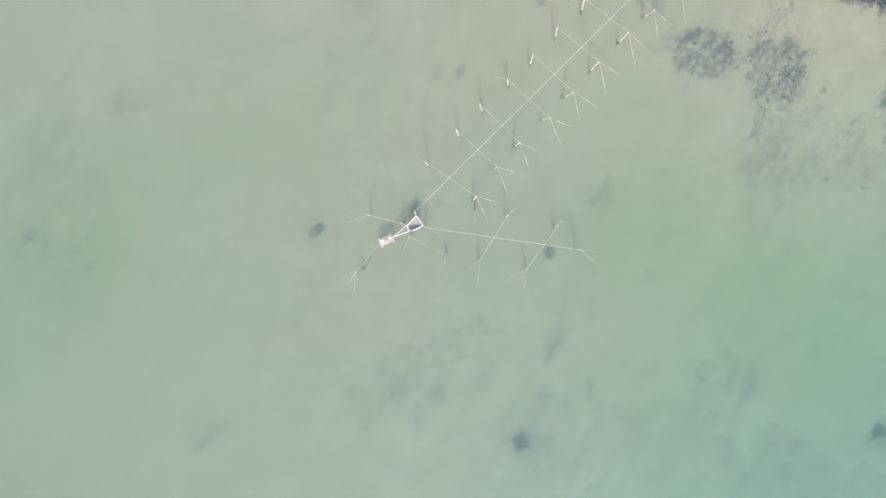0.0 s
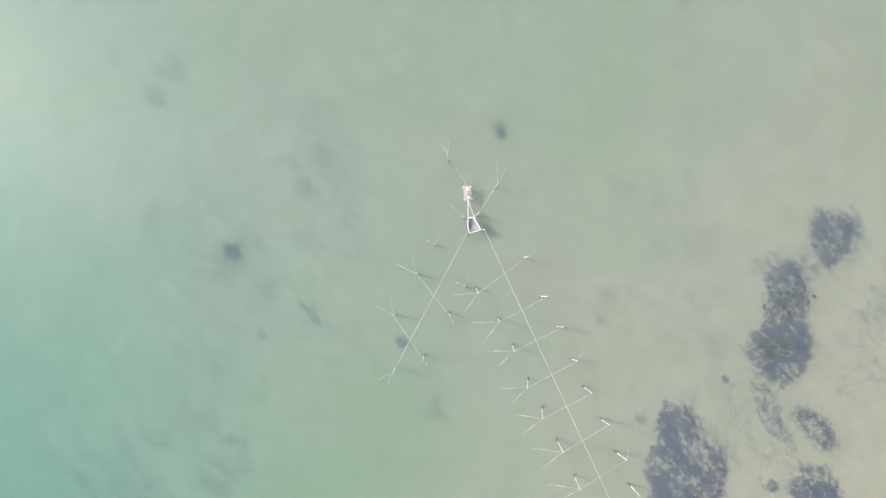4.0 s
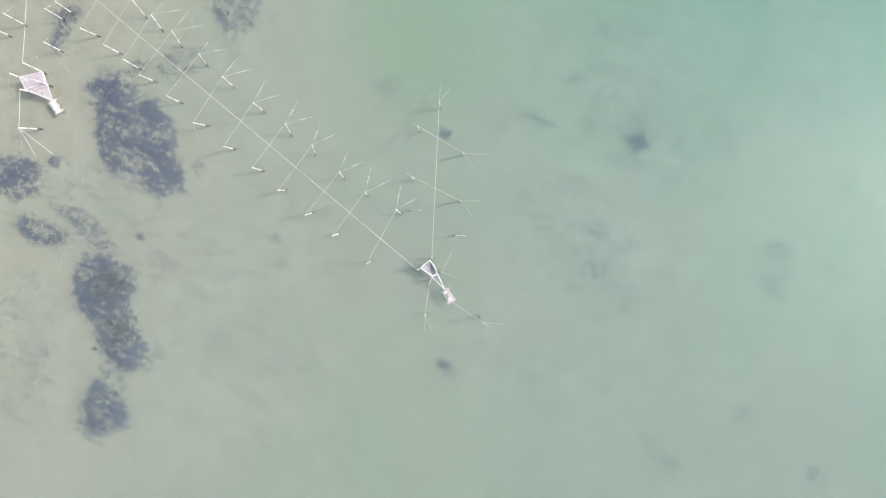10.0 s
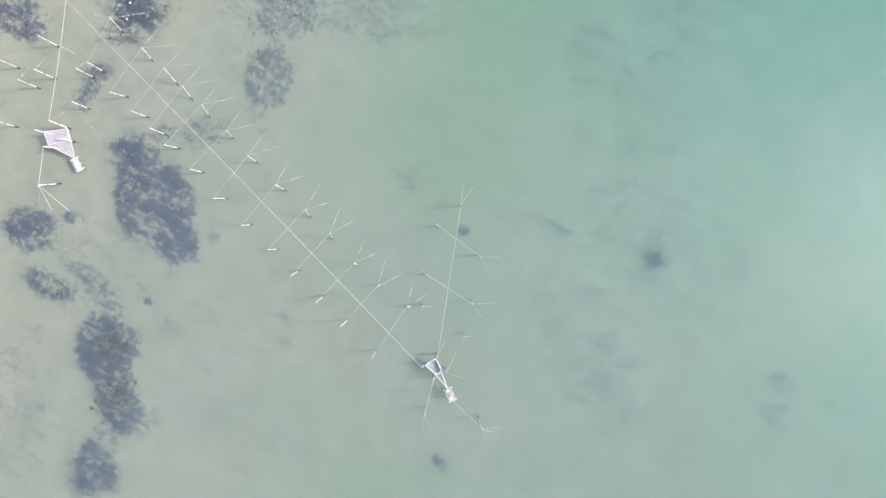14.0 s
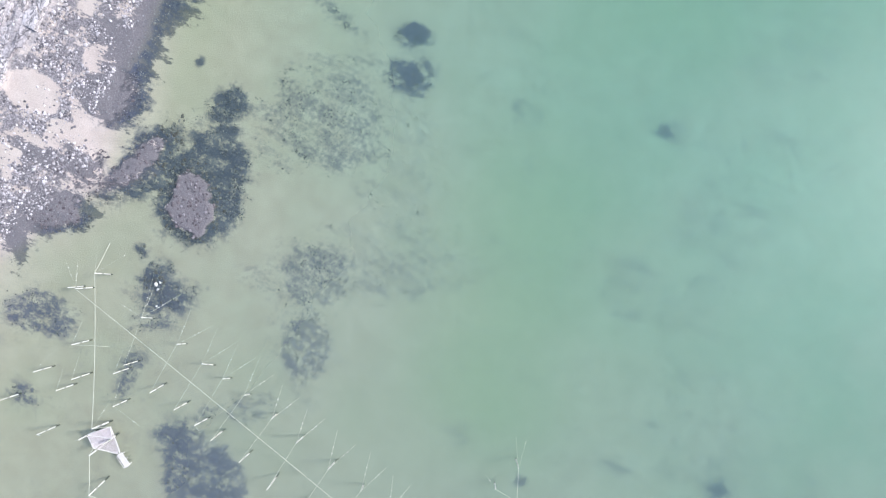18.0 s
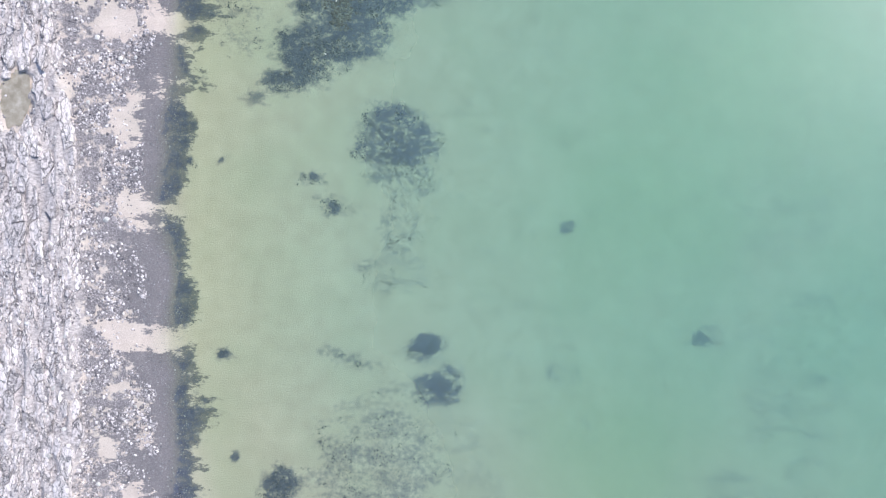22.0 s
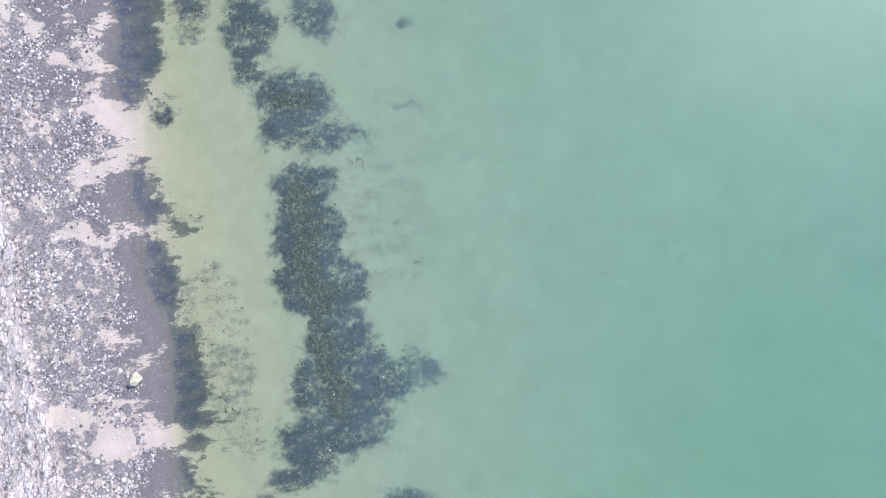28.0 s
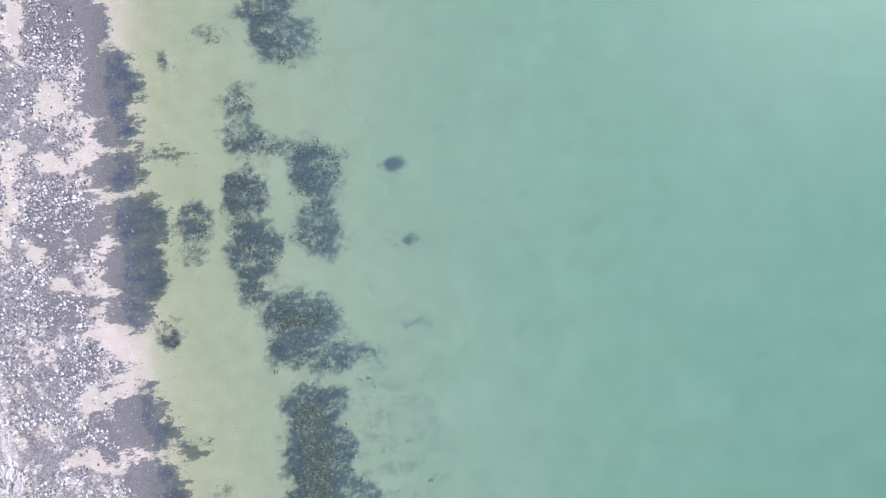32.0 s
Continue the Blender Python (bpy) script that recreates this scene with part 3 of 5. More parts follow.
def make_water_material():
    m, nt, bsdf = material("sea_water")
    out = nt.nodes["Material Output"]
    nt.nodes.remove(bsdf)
    # light absorbed and scattered in the water, painted as tint and opacity by place
    offshore, north = attribute(nt, "offshore_tint"), attribute(nt, "north")
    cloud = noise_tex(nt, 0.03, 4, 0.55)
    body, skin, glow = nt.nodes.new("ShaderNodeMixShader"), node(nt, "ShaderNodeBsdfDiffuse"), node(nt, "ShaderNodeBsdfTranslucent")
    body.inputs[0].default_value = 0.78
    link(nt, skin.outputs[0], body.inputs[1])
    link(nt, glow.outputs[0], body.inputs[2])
    tint = ramp(nt, offshore, [(0.0, (0.40, 0.47, 0.39)), (0.5, (0.32, 0.45, 0.385)), (1.0, (0.22, 0.41, 0.375))])
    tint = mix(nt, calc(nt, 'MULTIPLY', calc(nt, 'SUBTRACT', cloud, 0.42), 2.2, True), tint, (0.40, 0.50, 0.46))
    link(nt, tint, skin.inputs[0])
    light = ramp(nt, offshore, [(0.0, (0.72, 0.79, 0.71)), (0.35, (0.645, 0.79, 0.72)), (0.7, (0.415, 0.77, 0.67)), (1.0, (0.335, 0.75, 0.665))])
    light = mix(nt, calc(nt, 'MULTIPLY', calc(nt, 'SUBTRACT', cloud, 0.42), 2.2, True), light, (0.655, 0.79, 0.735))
    light = mix(nt, calc(nt, 'MULTIPLY', north, 0.75), light, ramp(nt, offshore, [(0.0, (0.71, 0.80, 0.68)), (0.35, (0.585, 0.80, 0.695)), (0.7, (0.425, 0.77, 0.675)), (1.0, (0.37, 0.75, 0.67))]))
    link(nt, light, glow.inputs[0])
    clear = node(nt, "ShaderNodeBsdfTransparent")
    over_sand = ramp(nt, offshore, [(0.0, (1.0, 1.0, 1.0)), (0.035, (0.90, 0.94, 0.875)), (0.10, (0.79, 0.86, 0.765)), (0.2, (0.775, 0.847, 0.765)), (0.5, (0.705, 0.835, 0.765)), (1.0, (0.58, 0.82, 0.745))])
    over_north = ramp(nt, offshore, [(0.0, (1.0, 1.0, 1.0)), (0.035, (0.90, 0.942, 0.862)), (0.10, (0.79, 0.868, 0.742)), (0.2, (0.765, 0.856, 0.738)), (0.5, (0.68, 0.84, 0.755)), (1.0, (0.575, 0.82, 0.745))])
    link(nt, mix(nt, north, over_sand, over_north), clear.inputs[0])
    # opacity of the turbid body, a painted haze that thickens away from shore
    haze = calc(nt, 'ADD', attribute(nt, "haze"), calc(nt, 'MULTIPLY', calc(nt, 'MULTIPLY', offshore, calc(nt, 'SUBTRACT', cloud, 0.5)), 0.5), True)
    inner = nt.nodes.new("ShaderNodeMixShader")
    link(nt, haze, inner.inputs[0])
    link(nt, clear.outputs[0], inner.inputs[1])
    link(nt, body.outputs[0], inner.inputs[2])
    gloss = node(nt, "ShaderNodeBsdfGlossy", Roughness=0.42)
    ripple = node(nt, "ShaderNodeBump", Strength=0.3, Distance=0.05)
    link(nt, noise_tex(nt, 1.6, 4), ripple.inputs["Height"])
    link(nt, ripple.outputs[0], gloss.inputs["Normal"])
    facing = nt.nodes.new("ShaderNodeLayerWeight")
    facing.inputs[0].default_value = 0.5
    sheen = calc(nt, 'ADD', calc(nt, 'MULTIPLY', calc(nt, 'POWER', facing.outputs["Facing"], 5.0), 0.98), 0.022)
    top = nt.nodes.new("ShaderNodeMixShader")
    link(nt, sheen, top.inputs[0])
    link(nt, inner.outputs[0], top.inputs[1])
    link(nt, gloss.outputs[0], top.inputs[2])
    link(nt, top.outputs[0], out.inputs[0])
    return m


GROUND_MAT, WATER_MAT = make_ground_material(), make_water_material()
WEED_MAT = plain("brown_weed", [(0.2, (0.042, 0.048, 0.075)), (0.6, (0.092, 0.096, 0.13)), (0.82, (0.28, 0.275, 0.31))], 3.0, 0.8, 0.02, per_island=True, spread=0.65)
STONE_MAT = plain("limestone_cobble", [(0.18, (0.13, 0.122, 0.138)), (0.45, (0.29, 0.27, 0.285)), (0.66, (0.54, 0.50, 0.52)), (0.86, (0.86, 0.81, 0.83))], 5.0, 0.8, 0.02, per_island=True, spread=0.7)
DARK_STONE_MAT = plain("wet_cobble", [(0.2, (0.11, 0.115, 0.13)), (0.6, (0.20, 0.20, 0.22)), (0.9, (0.45, 0.44, 0.45))], 6.0, 0.6, 0.02, per_island=True, spread=0.65)
BLOCK_MAT = plain("limestone_block", [(0.2, (0.34, 0.33, 0.33)), (0.5, (0.62, 0.60, 0.59)), (0.85, (0.85, 0.82, 0.80))], 1.6, 0.8, 0.05, per_object=True, spread=0.4)
STONE_WHITE = plain("white_rock", [(0.3, (0.50, 0.48, 0.49)), (0.6, (0.84, 0.82, 0.82))], 4.0, 0.8, 0.03)


def slab_material(name, per_object):
    """Pale bedded limestone, cracked at two sizes, the cracks drawn out along the shore."""
    m, nt, bsdf = material(name)
    tc, mp, warp = nt.nodes.new("ShaderNodeTexCoord"), nt.nodes.new("ShaderNodeMapping"), node(nt, "ShaderNodeTexNoise", Scale=1.1, Detail=4.0)
    mp.inputs["Scale"].default_value = (1.25, 0.32, 1.0)
    link(nt, tc.outputs["Object"], warp.inputs["Vector"])
    shove = nt.nodes.new("ShaderNodeVectorMath")
    shove.operation = 'MULTIPLY_ADD'
    shove.inputs[1].default_value = (1.6, 1.6, 1.6)
    link(nt, warp.outputs["Color"], shove.inputs[0])
    link(nt, tc.outputs["Object"], shove.inputs[2])
    link(nt, shove.outputs[0], mp.inputs[0])
    lines = None
    for scale, width in ((0.6, 0.045), (1.6, 0.06)):
        v = node(nt, "ShaderNodeTexVoronoi", Scale=scale)
        v.feature = 'DISTANCE_TO_EDGE'
        link(nt, mp.outputs[0], v.inputs["Vector"])
        c = calc(nt, 'SUBTRACT', 1.0, calc(nt, 'DIVIDE', v.outputs["Distance"], width, True), True)
        lines = c if lines is None else calc(nt, 'MAXIMUM', lines, calc(nt, 'MULTIPLY', c, 0.6))
    grain = noise_tex(nt, 2.4)
    if per_object:
        chance = nt.nodes.new("ShaderNodeObjectInfo").outputs["Random"]
    else:
        chance = nt.nodes.new("ShaderNodeNewGeometry").outputs["Random Per Island"]
    fac = calc(nt, 'ADD', calc(nt, 'MULTIPLY', grain, 0.72), calc(nt, 'MULTIPLY', chance, 0.28))
    pale = ramp(nt, fac, [(0.27, (0.32, 0.29, 0.305)), (0.40, (0.62, 0.565, 0.58)), (0.60, (0.89, 0.815, 0.82))])
    link(nt, mix(nt, calc(nt, 'MULTIPLY', lines, 0.8), pale, (0.10, 0.10, 0.12)), bsdf.inputs["Base Color"])
    bsdf.inputs["Roughness"].default_value = 0.8
    bump(nt, bsdf, calc(nt, 'SUBTRACT', grain, lines), 0.25)
    return m


SLAB_MAT, SLAB_PIECE_MAT = slab_material("limestone_slab", False), slab_material("limestone_slab_piece", True)
POLE_MAT = plain("bleached_timber", [(0.3, (0.66, 0.63, 0.58)), (0.7, (0.84, 0.82, 0.78))], 4.0, 0.6, 0.01, per_object=True, spread=0.4)
BAND_MAT = plain("weathered_timber", [(0.3, (0.33, 0.32, 0.29)), (0.7, (0.48, 0.46, 0.42))], 5.0, 0.8, 0.01)
FOOT_MAT = plain("wet_timber", [(0.3, (0.035, 0.03, 0.025)), (0.7, (0.09, 0.08, 0.07))], 6.0, 0.5, 0.01)
ROPE_MAT = plain("pale_rope", [(0.3, (0.62, 0.62, 0.52)), (0.7, (0.80, 0.80, 0.70))], 9.0, 0.8, 0.004)
FLOAT_MAT = plain("white_float", [(0.3, (0.76, 0.75, 0.72)), (0.7, (0.88, 0.87, 0.85))], 5.0, 0.4, 0)
NET_MAT = plain("pink_netting", [(0.3, (0.68, 0.62, 0.64)), (0.7, (0.82, 0.76, 0.78))], 7.0, 0.9, 0.02)
DARK_NET_MAT = plain("dark_netting", [(0.3, (0.30, 0.32, 0.33)), (0.7, (0.44, 0.46, 0.46))], 7.0, 0.9, 0.02)
DECK_MAT = plain("grey_decking", [(0.3, (0.42, 0.38, 0.36)), (0.7, (0.62, 0.57, 0.54))], 5.0, 0.8, 0.01, per_object=True, spread=0.6)
HUT_MAT = plain("whitewashed_board", [(0.3, (0.76, 0.71, 0.69)), (0.7, (0.88, 0.84, 0.82))], 4.0, 0.6, 0.01, per_object=True, spread=0.3)

# ---- small builders ----
def mesh_from(name, verts, faces, mats, smooth=False):
    me = bpy.data.meshes.new(name)
    me.from_pydata([tuple(v) for v in verts], [], [tuple(f) for f in faces])
    for mt in mats if isinstance(mats, (list, tuple)) else [mats]:
        me.materials.append(mt)
    if smooth:
        me.polygons.foreach_set("use_smooth", [True] * len(me.polygons))
    me.update()
    return me


def big_mesh(name, verts, quads, mat, smooth=True):
    """A mesh from arrays: vertices (n, 3) and faces (m, 3 or 4)."""
    me = bpy.data.meshes.new(name)
    verts, quads = np.asarray(verts, np.float32), np.asarray(quads, np.int32)
    k = quads.shape[1]
    me.vertices.add(len(verts))
    me.vertices.foreach_set("co", verts.ravel())
    me.loops.add(quads.size)
    me.loops.foreach_set("vertex_index", quads.ravel())
    me.polygons.add(len(quads))
    me.polygons.foreach_set("loop_start", np.arange(0, quads.size, k, dtype=np.int32))
    me.polygons.foreach_set("use_smooth", np.full(len(quads), smooth))
    me.materials.append(mat)
    me.update(calc_edges=True)
    return me


def grid_faces(rows, cols):
    i, j = np.meshgrid(np.arange(rows - 1), np.arange(cols - 1), indexing="ij")
    a = (i * cols + j).ravel()
    return np.stack([a, a + 1, a + cols + 1, a + cols], 1)


def put_attribute(me, name, values):
    at = me.attributes.new(name, 'FLOAT', 'POINT')
    at.data.foreach_set("value", np.asarray(values, np.float32).ravel())


# ---- ground: one sheet of land and sea bed ----
FAR = [60, 200, 700, 2500]
gx = np.concatenate([[-145 - d for d in reversed(FAR)], np.arange(-145, -85, 1.5), np.arange(-85, -38, 0.3), np.arange(-38, 6, 0.45), np.arange(6, 126, 0.8), [126 + d for d in FAR]])
gy = np.concatenate([[-185 - d for d in reversed(FAR)], np.arange(-185, 146, 0.4), [146 + d for d in FAR]])
GX, GY = np.meshgrid(gx, gy)
GZ, LEDGE = bed_height(GX, GY)
GZ[:, :4], LEDGE[:, :4] = np.median(GZ[:, 4:30]), 0.7
me = big_mesh("ground", np.stack([GX, GY, GZ], -1).reshape(-1, 3), grid_faces(len(gy), len(gx)), GROUND_MAT)
off_shore = GX - shore_x(GY)
SX, SY = ragged(GX, GY)
sands = field(SANDS, SX, SY, True)
gravels = np.minimum(field(GRAVEL, SX, SY, True), -1.2 * sands + 0.4)
drowned = np.clip(-GZ / 0.18, 0, 1) * 4 - 3
weeds = np.minimum(np.maximum(field(BEDS, SX, SY, True), np.minimum(gravels, drowned) - 0.5), np.where(GZ > 0.07, -2.0, 0.9))
clumps = field(CLUMPS, GX + 0.8 * rough(GX, GY, 1.6), GY + 0.8 * rough(GX + 40, GY, 1.6), True)
put_attribute(me, "weed", np.maximum(weeds, np.clip(clumps * 3 + 0.3, -3, 2.0)))
put_attribute(me, "gravel", np.maximum(gravels, field(CRESTS, SX, SY, True) * 1.3 - 0.1))
put_attribute(me, "shingle", np.clip(np.minimum((-off_shore - 5) * 0.3, -1.5 * sands - 0.3), -3, 0.3))
put_attribute(me, "ledge", LEDGE)
put_attribute(me, "bared", np.clip((GZ + 0.16) / 0.16, 0, 1))
film = 0 * GX
for fx, fy, fr, gain in ((29, -69, 17, 0.8), (80, -149, 22, 0.7), (24, -43, 14, 0.6), (46, -133, 11, 0.4), (25, -3, 13, 0.5), (44, 20, 18, 0.5)):
    film += gain * np.exp(-(((GX - fx + 14 * rough(GX, GY, 22)) / fr) ** 2 + ((GY - fy + 14 * rough(GX + 99, GY, 22)) / fr) ** 2))
put_attribute(me, "film", np.clip(film, 0, 1))
put_attribute(me, "dry", np.clip((48 - off_shore) / 30, 0, 1) * np.clip((GY + 92) / 25, 0, 1))
tagged(new("ground", me), "pale sand and rock of the shore and shallow sea bed", "ground", kind="structure")

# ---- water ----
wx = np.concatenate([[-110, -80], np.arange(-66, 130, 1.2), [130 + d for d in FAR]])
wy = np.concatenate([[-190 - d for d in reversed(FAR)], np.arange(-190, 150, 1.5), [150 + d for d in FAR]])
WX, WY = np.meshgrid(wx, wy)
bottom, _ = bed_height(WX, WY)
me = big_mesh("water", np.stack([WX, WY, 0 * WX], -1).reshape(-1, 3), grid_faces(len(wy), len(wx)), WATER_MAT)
# tint and haze by distance offshore stand in for light lost in deeper water
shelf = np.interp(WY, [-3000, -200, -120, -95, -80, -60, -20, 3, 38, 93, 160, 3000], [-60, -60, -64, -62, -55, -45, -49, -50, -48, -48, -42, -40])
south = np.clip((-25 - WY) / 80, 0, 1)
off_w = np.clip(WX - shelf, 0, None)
offshore_fade = np.clip(1 - np.exp(-off_w / (62 + 55 * south)), 0.02, 1) * np.clip(-bottom / 0.2, 0, 1)
put_attribute(me, "offshore_tint", offshore_fade * (1 - 0.4 * south))
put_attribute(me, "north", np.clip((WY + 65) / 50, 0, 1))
put_attribute(me, "haze", offshore_fade * (0.60 + 0.14 * south))
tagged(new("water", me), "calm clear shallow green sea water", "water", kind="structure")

# ---- things scattered over the plan ----
def scatter(count, x0, x1, y0, y1):
    return RNG.uniform(x0, x1, count), RNG.uniform(y0, y1, count)


def stones_mesh(name, xs, ys, zs, sizes, mat, flat=0.6, stretch=0.0):
    """Many faceted stones as one mesh."""
    bm = bmesh.new()
    bmesh.ops.create_icosphere(bm, subdivisions=1, radius=1.0)
    base = np.array([v.co[:] for v in bm.verts])
    tris = np.array([[v.index for v in f.verts] for f in bm.faces])
    bm.free()
    n = len(xs)
    jitter = RNG.uniform(0.6, 1.35, (n, len(base), 1))
    turn = RNG.uniform(0, 2 * math.pi, n)
    wide = RNG.uniform(0.65, 1.15, (n, 2)) * [1, 1 + stretch]
    tall = RNG.uniform(0.7, 1.2, n) * flat
    v = base[None] * jitter * np.stack([wide[:, 0], wide[:, 1], tall], -1)[:, None]
    c, s = np.cos(turn)[:, None], np.sin(turn)[:, None]
    v = np.stack([v[..., 0] * c - v[..., 1] * s, v[..., 0] * s + v[..., 1] * c, v[..., 2]], -1) * np.asarray(sizes)[:, None, None]
    v += np.stack([xs, ys, zs], -1)[:, None]
    f = tris[None] + (np.arange(n) * len(base))[:, None, None]
    return big_mesh(name, v.reshape(-1, 3), f.reshape(-1, 3), mat, smooth=False)


def tufts_mesh(name, xs, ys, zs, sizes, mat):
    """Low lobed clumps of weed as one mesh."""
    n, k = len(xs), 9
    a = np.linspace(0, 2 * math.pi, k, endpoint=False)[None] + RNG.uniform(-0.2, 0.2, (n, k))
    r = np.asarray(sizes)[:, None] * RNG.uniform(0.45, 1.3, (n, k))
    ring = np.stack([xs[:, None] + r * np.cos(a), ys[:, None] + r * np.sin(a), zs[:, None] - 0.04 + RNG.uniform(0, 0.1, (n, k))], -1)
    tip = np.stack([xs + RNG.uniform(-0.1, 0.1, n), ys + RNG.uniform(-0.1, 0.1, n), zs + np.asarray(sizes) * RNG.uniform(0.35, 0.7, n)], -1)
    v = np.concatenate([ring, tip[:, None]], 1)
    i = np.arange(k)
    f = np.stack([i, (i + 1) % k, np.full(k, k)], -1)[None] + (np.arange(n) * (k + 1))[:, None, None]
    return big_mesh(name, v.reshape(-1, 3), f.reshape(-1, 3), mat, smooth=False)


def ground_z(x, y):
    return bed_height(np.asarray(x, float), np.asarray(y, float))[0]


def part(name, me_or_bm, mat, parent, label=""):
    if isinstance(me_or_bm, bmesh.types.BMesh):
        me_ = bpy.data.meshes.new(name)
        me_or_bm.to_mesh(me_)
        me_or_bm.free()
        me_.materials.append(mat)
    else:
        me_ = me_or_bm
    ob = new(name, me_)
    ob.parent = parent
    if label:
        ob["label"] = label
    return ob


def weed_stretch(label, y0, y1, count):
    x, y = scatter(count, -75, 125, y0, y1)
    f = np.minimum(field(BEDS, x, y), 0.95) * 0.75 + 3.2 * rough(x, y, 2.2) + 2.6 * rough(x, y, 0.9, 2)
    shallow = np.clip((62 - (x - shore_x(y))) / 35, 0, 1) * np.clip((y + 112) / 40, 0.12, 1)
    keep = (RNG.random(len(x)) < shallow * np.clip((f + 0.1) / 1.2, 0, 1) ** 1.5) & (ground_z(x, y) < 0.0)
    x, y, f = x[keep], y[keep], np.clip(0.55 + 0.5 * f[keep], 0.5, 1.1)
    tagged(new("seaweed", tufts_mesh("seaweed", x, y, ground_z(x, y), f * RNG.uniform(0.05, 0.15, len(x)), WEED_MAT)), label, "seaweed", kind="stuff")


weed_stretch("dark seaweed beds on the sand round the fish traps", -165, -90, 260000)
weed_stretch("dark seaweed beds round the stony islets", -90, -40, 120000)
weed_stretch("mottled dark seaweed patches on pale sand", -40, 20, 170000)
weed_stretch("dense dark seaweed along the long reef", 20, 145, 380000)


def shingle_stretch(name, label, y0, y1, count, low, high, mat, kind_of):
    x, y = scatter(count, -86, -38, y0, y1)
    off = x - shore_x(y)
    sand = field(SANDS, x, y)
    clump = 0.9 * rough(x, y, 4.0) + 0.9 * rough(x, y, 1.3)
    gravel = field(GRAVEL, x, y)
    if kind_of == "dry":
        keep = (off < -3 + 5 * rough(x, y, 4)) & ((sand < 0.1 + 1.6 * rough(x, y, 1.2)) | (RNG.random(len(x)) < 0.10)) & (clump > RNG.normal(0.03, 0.11, len(x))) & ((bed_height(x, y)[1] < 0.4) | (RNG.random(len(x)) < 0.12))
    else:
        keep = (gravel > -0.2 + 1.5 * rough(x, y, 1.5)) & (off < 3.5) & (sand < 0.0)
    x, y = x[keep], y[keep]
    sizes = low + (high - low) * RNG.random(len(x)) ** 4.0
    tagged(new(name, stones_mesh(name, x, y, ground_z(x, y) + 0.1 * sizes, sizes, mat)), label, "stones", kind="stuff")


for y0, y1 in ((-95, -20), (-20, 60), (60, 146)):
    shingle_stretch("cobbles", "pale limestone cobbles strewn over the shore", y0, y1, 150000, 0.045, 0.30, STONE_MAT, "dry")
    shingle_stretch("wet_pebbles", "dark wet pebbles at the water's edge", y0, y1, 30000, 0.05, 0.16, DARK_STONE_MAT, "wet")

# stones on the emergent crests
x, y = scatter(150000, -60, 20, -150, 130)
keep = (field(CRESTS, x, y) > -0.9 + 2 * rough(x, y, 1.0)) | ((field(BEDS, x, y) > 0.6) & (RNG.random(len(x)) < 0.12) & (x < -8)) | ((field(STONY, x, y) > -0.4 + 2 * rough(x, y, 1.0)) & (RNG.random(len(x)) < 0.5)) | ((np.hypot(x - -1.0, y + 128.5) < 2.6 + 2 * rough(x, y, 1.5)) & (RNG.random(len(x)) < 0.6))
x, y = x[keep], y[keep]
ex, ey = scatter(60000, -32, -14, 22, 85)
on_reef = field(STONY, ex, ey) > -0.5 + 2 * rough(ex, ey, 1.0)
x, y = np.concatenate([x, ex[on_reef]]), np.concatenate([y, ey[on_reef]])
for cx, cy in ((-1.0, -128.5), (3.3, -134.5)):
    rx_, ry_ = RNG.normal(cx, 1.5, 420), RNG.normal(cy, 1.7, 420)
    x, y = np.concatenate([x, rx_]), np.concatenate([y, ry_])
tagged(new("reef_stones", stones_mesh("reef_stones", x, y, ground_z(x, y), 0.05 + 0.28 * RNG.random(len(x)) ** 4, plain("reef_stone", [(0.2, (0.10, 0.085, 0.097)), (0.6, (0.185, 0.16, 0.172)), (0.92, (0.40, 0.37, 0.395))], 5.0, 0.8, 0.02, per_island=True, spread=0.65))), "reddish grey stones on the bared reef crests", "stones", kind="stuff")

# ---- fish traps: poles, ropes, nets and huts ----
def tube(bm, points, radius, sides=6, caps=True):
    """A round bar along points into bm."""
    points = [Vector(p) for p in points]
    rings = []
    for i, p in enumerate(points):
        d = (points[min(i + 1, len(points) - 1)] - points[max(i - 1, 0)]).normalized()
        a = d.cross(Vector((0, 0, 1)) if abs(d.z) < 0.9 else Vector((1, 0, 0))).normalized()
        b = d.cross(a)
        r = radius[i] if isinstance(radius, (list, tuple)) else radius
        rings.append([bm.verts.new(p + r * (math.cos(t) * a + math.sin(t) * b)) for t in [2 * math.pi * k / sides for k in range(sides)]])
    for r0, r1 in zip(rings, rings[1:]):
        for k in range(sides):
            bm.faces.new((r0[k], r0[(k + 1) % sides], r1[(k + 1) % sides], r1[k]))
    if caps:
        bm.faces.new(rings[0])
        bm.faces.new(list(reversed(rings[-1])))
    bmesh.ops.recalc_face_normals(bm, faces=bm.faces)
    return bm


def box(bm, size, m):
    got = bmesh.ops.create_cube(bm, size=1.0, matrix=m @ Matrix.Diagonal((*size, 1)))
    return got["verts"]


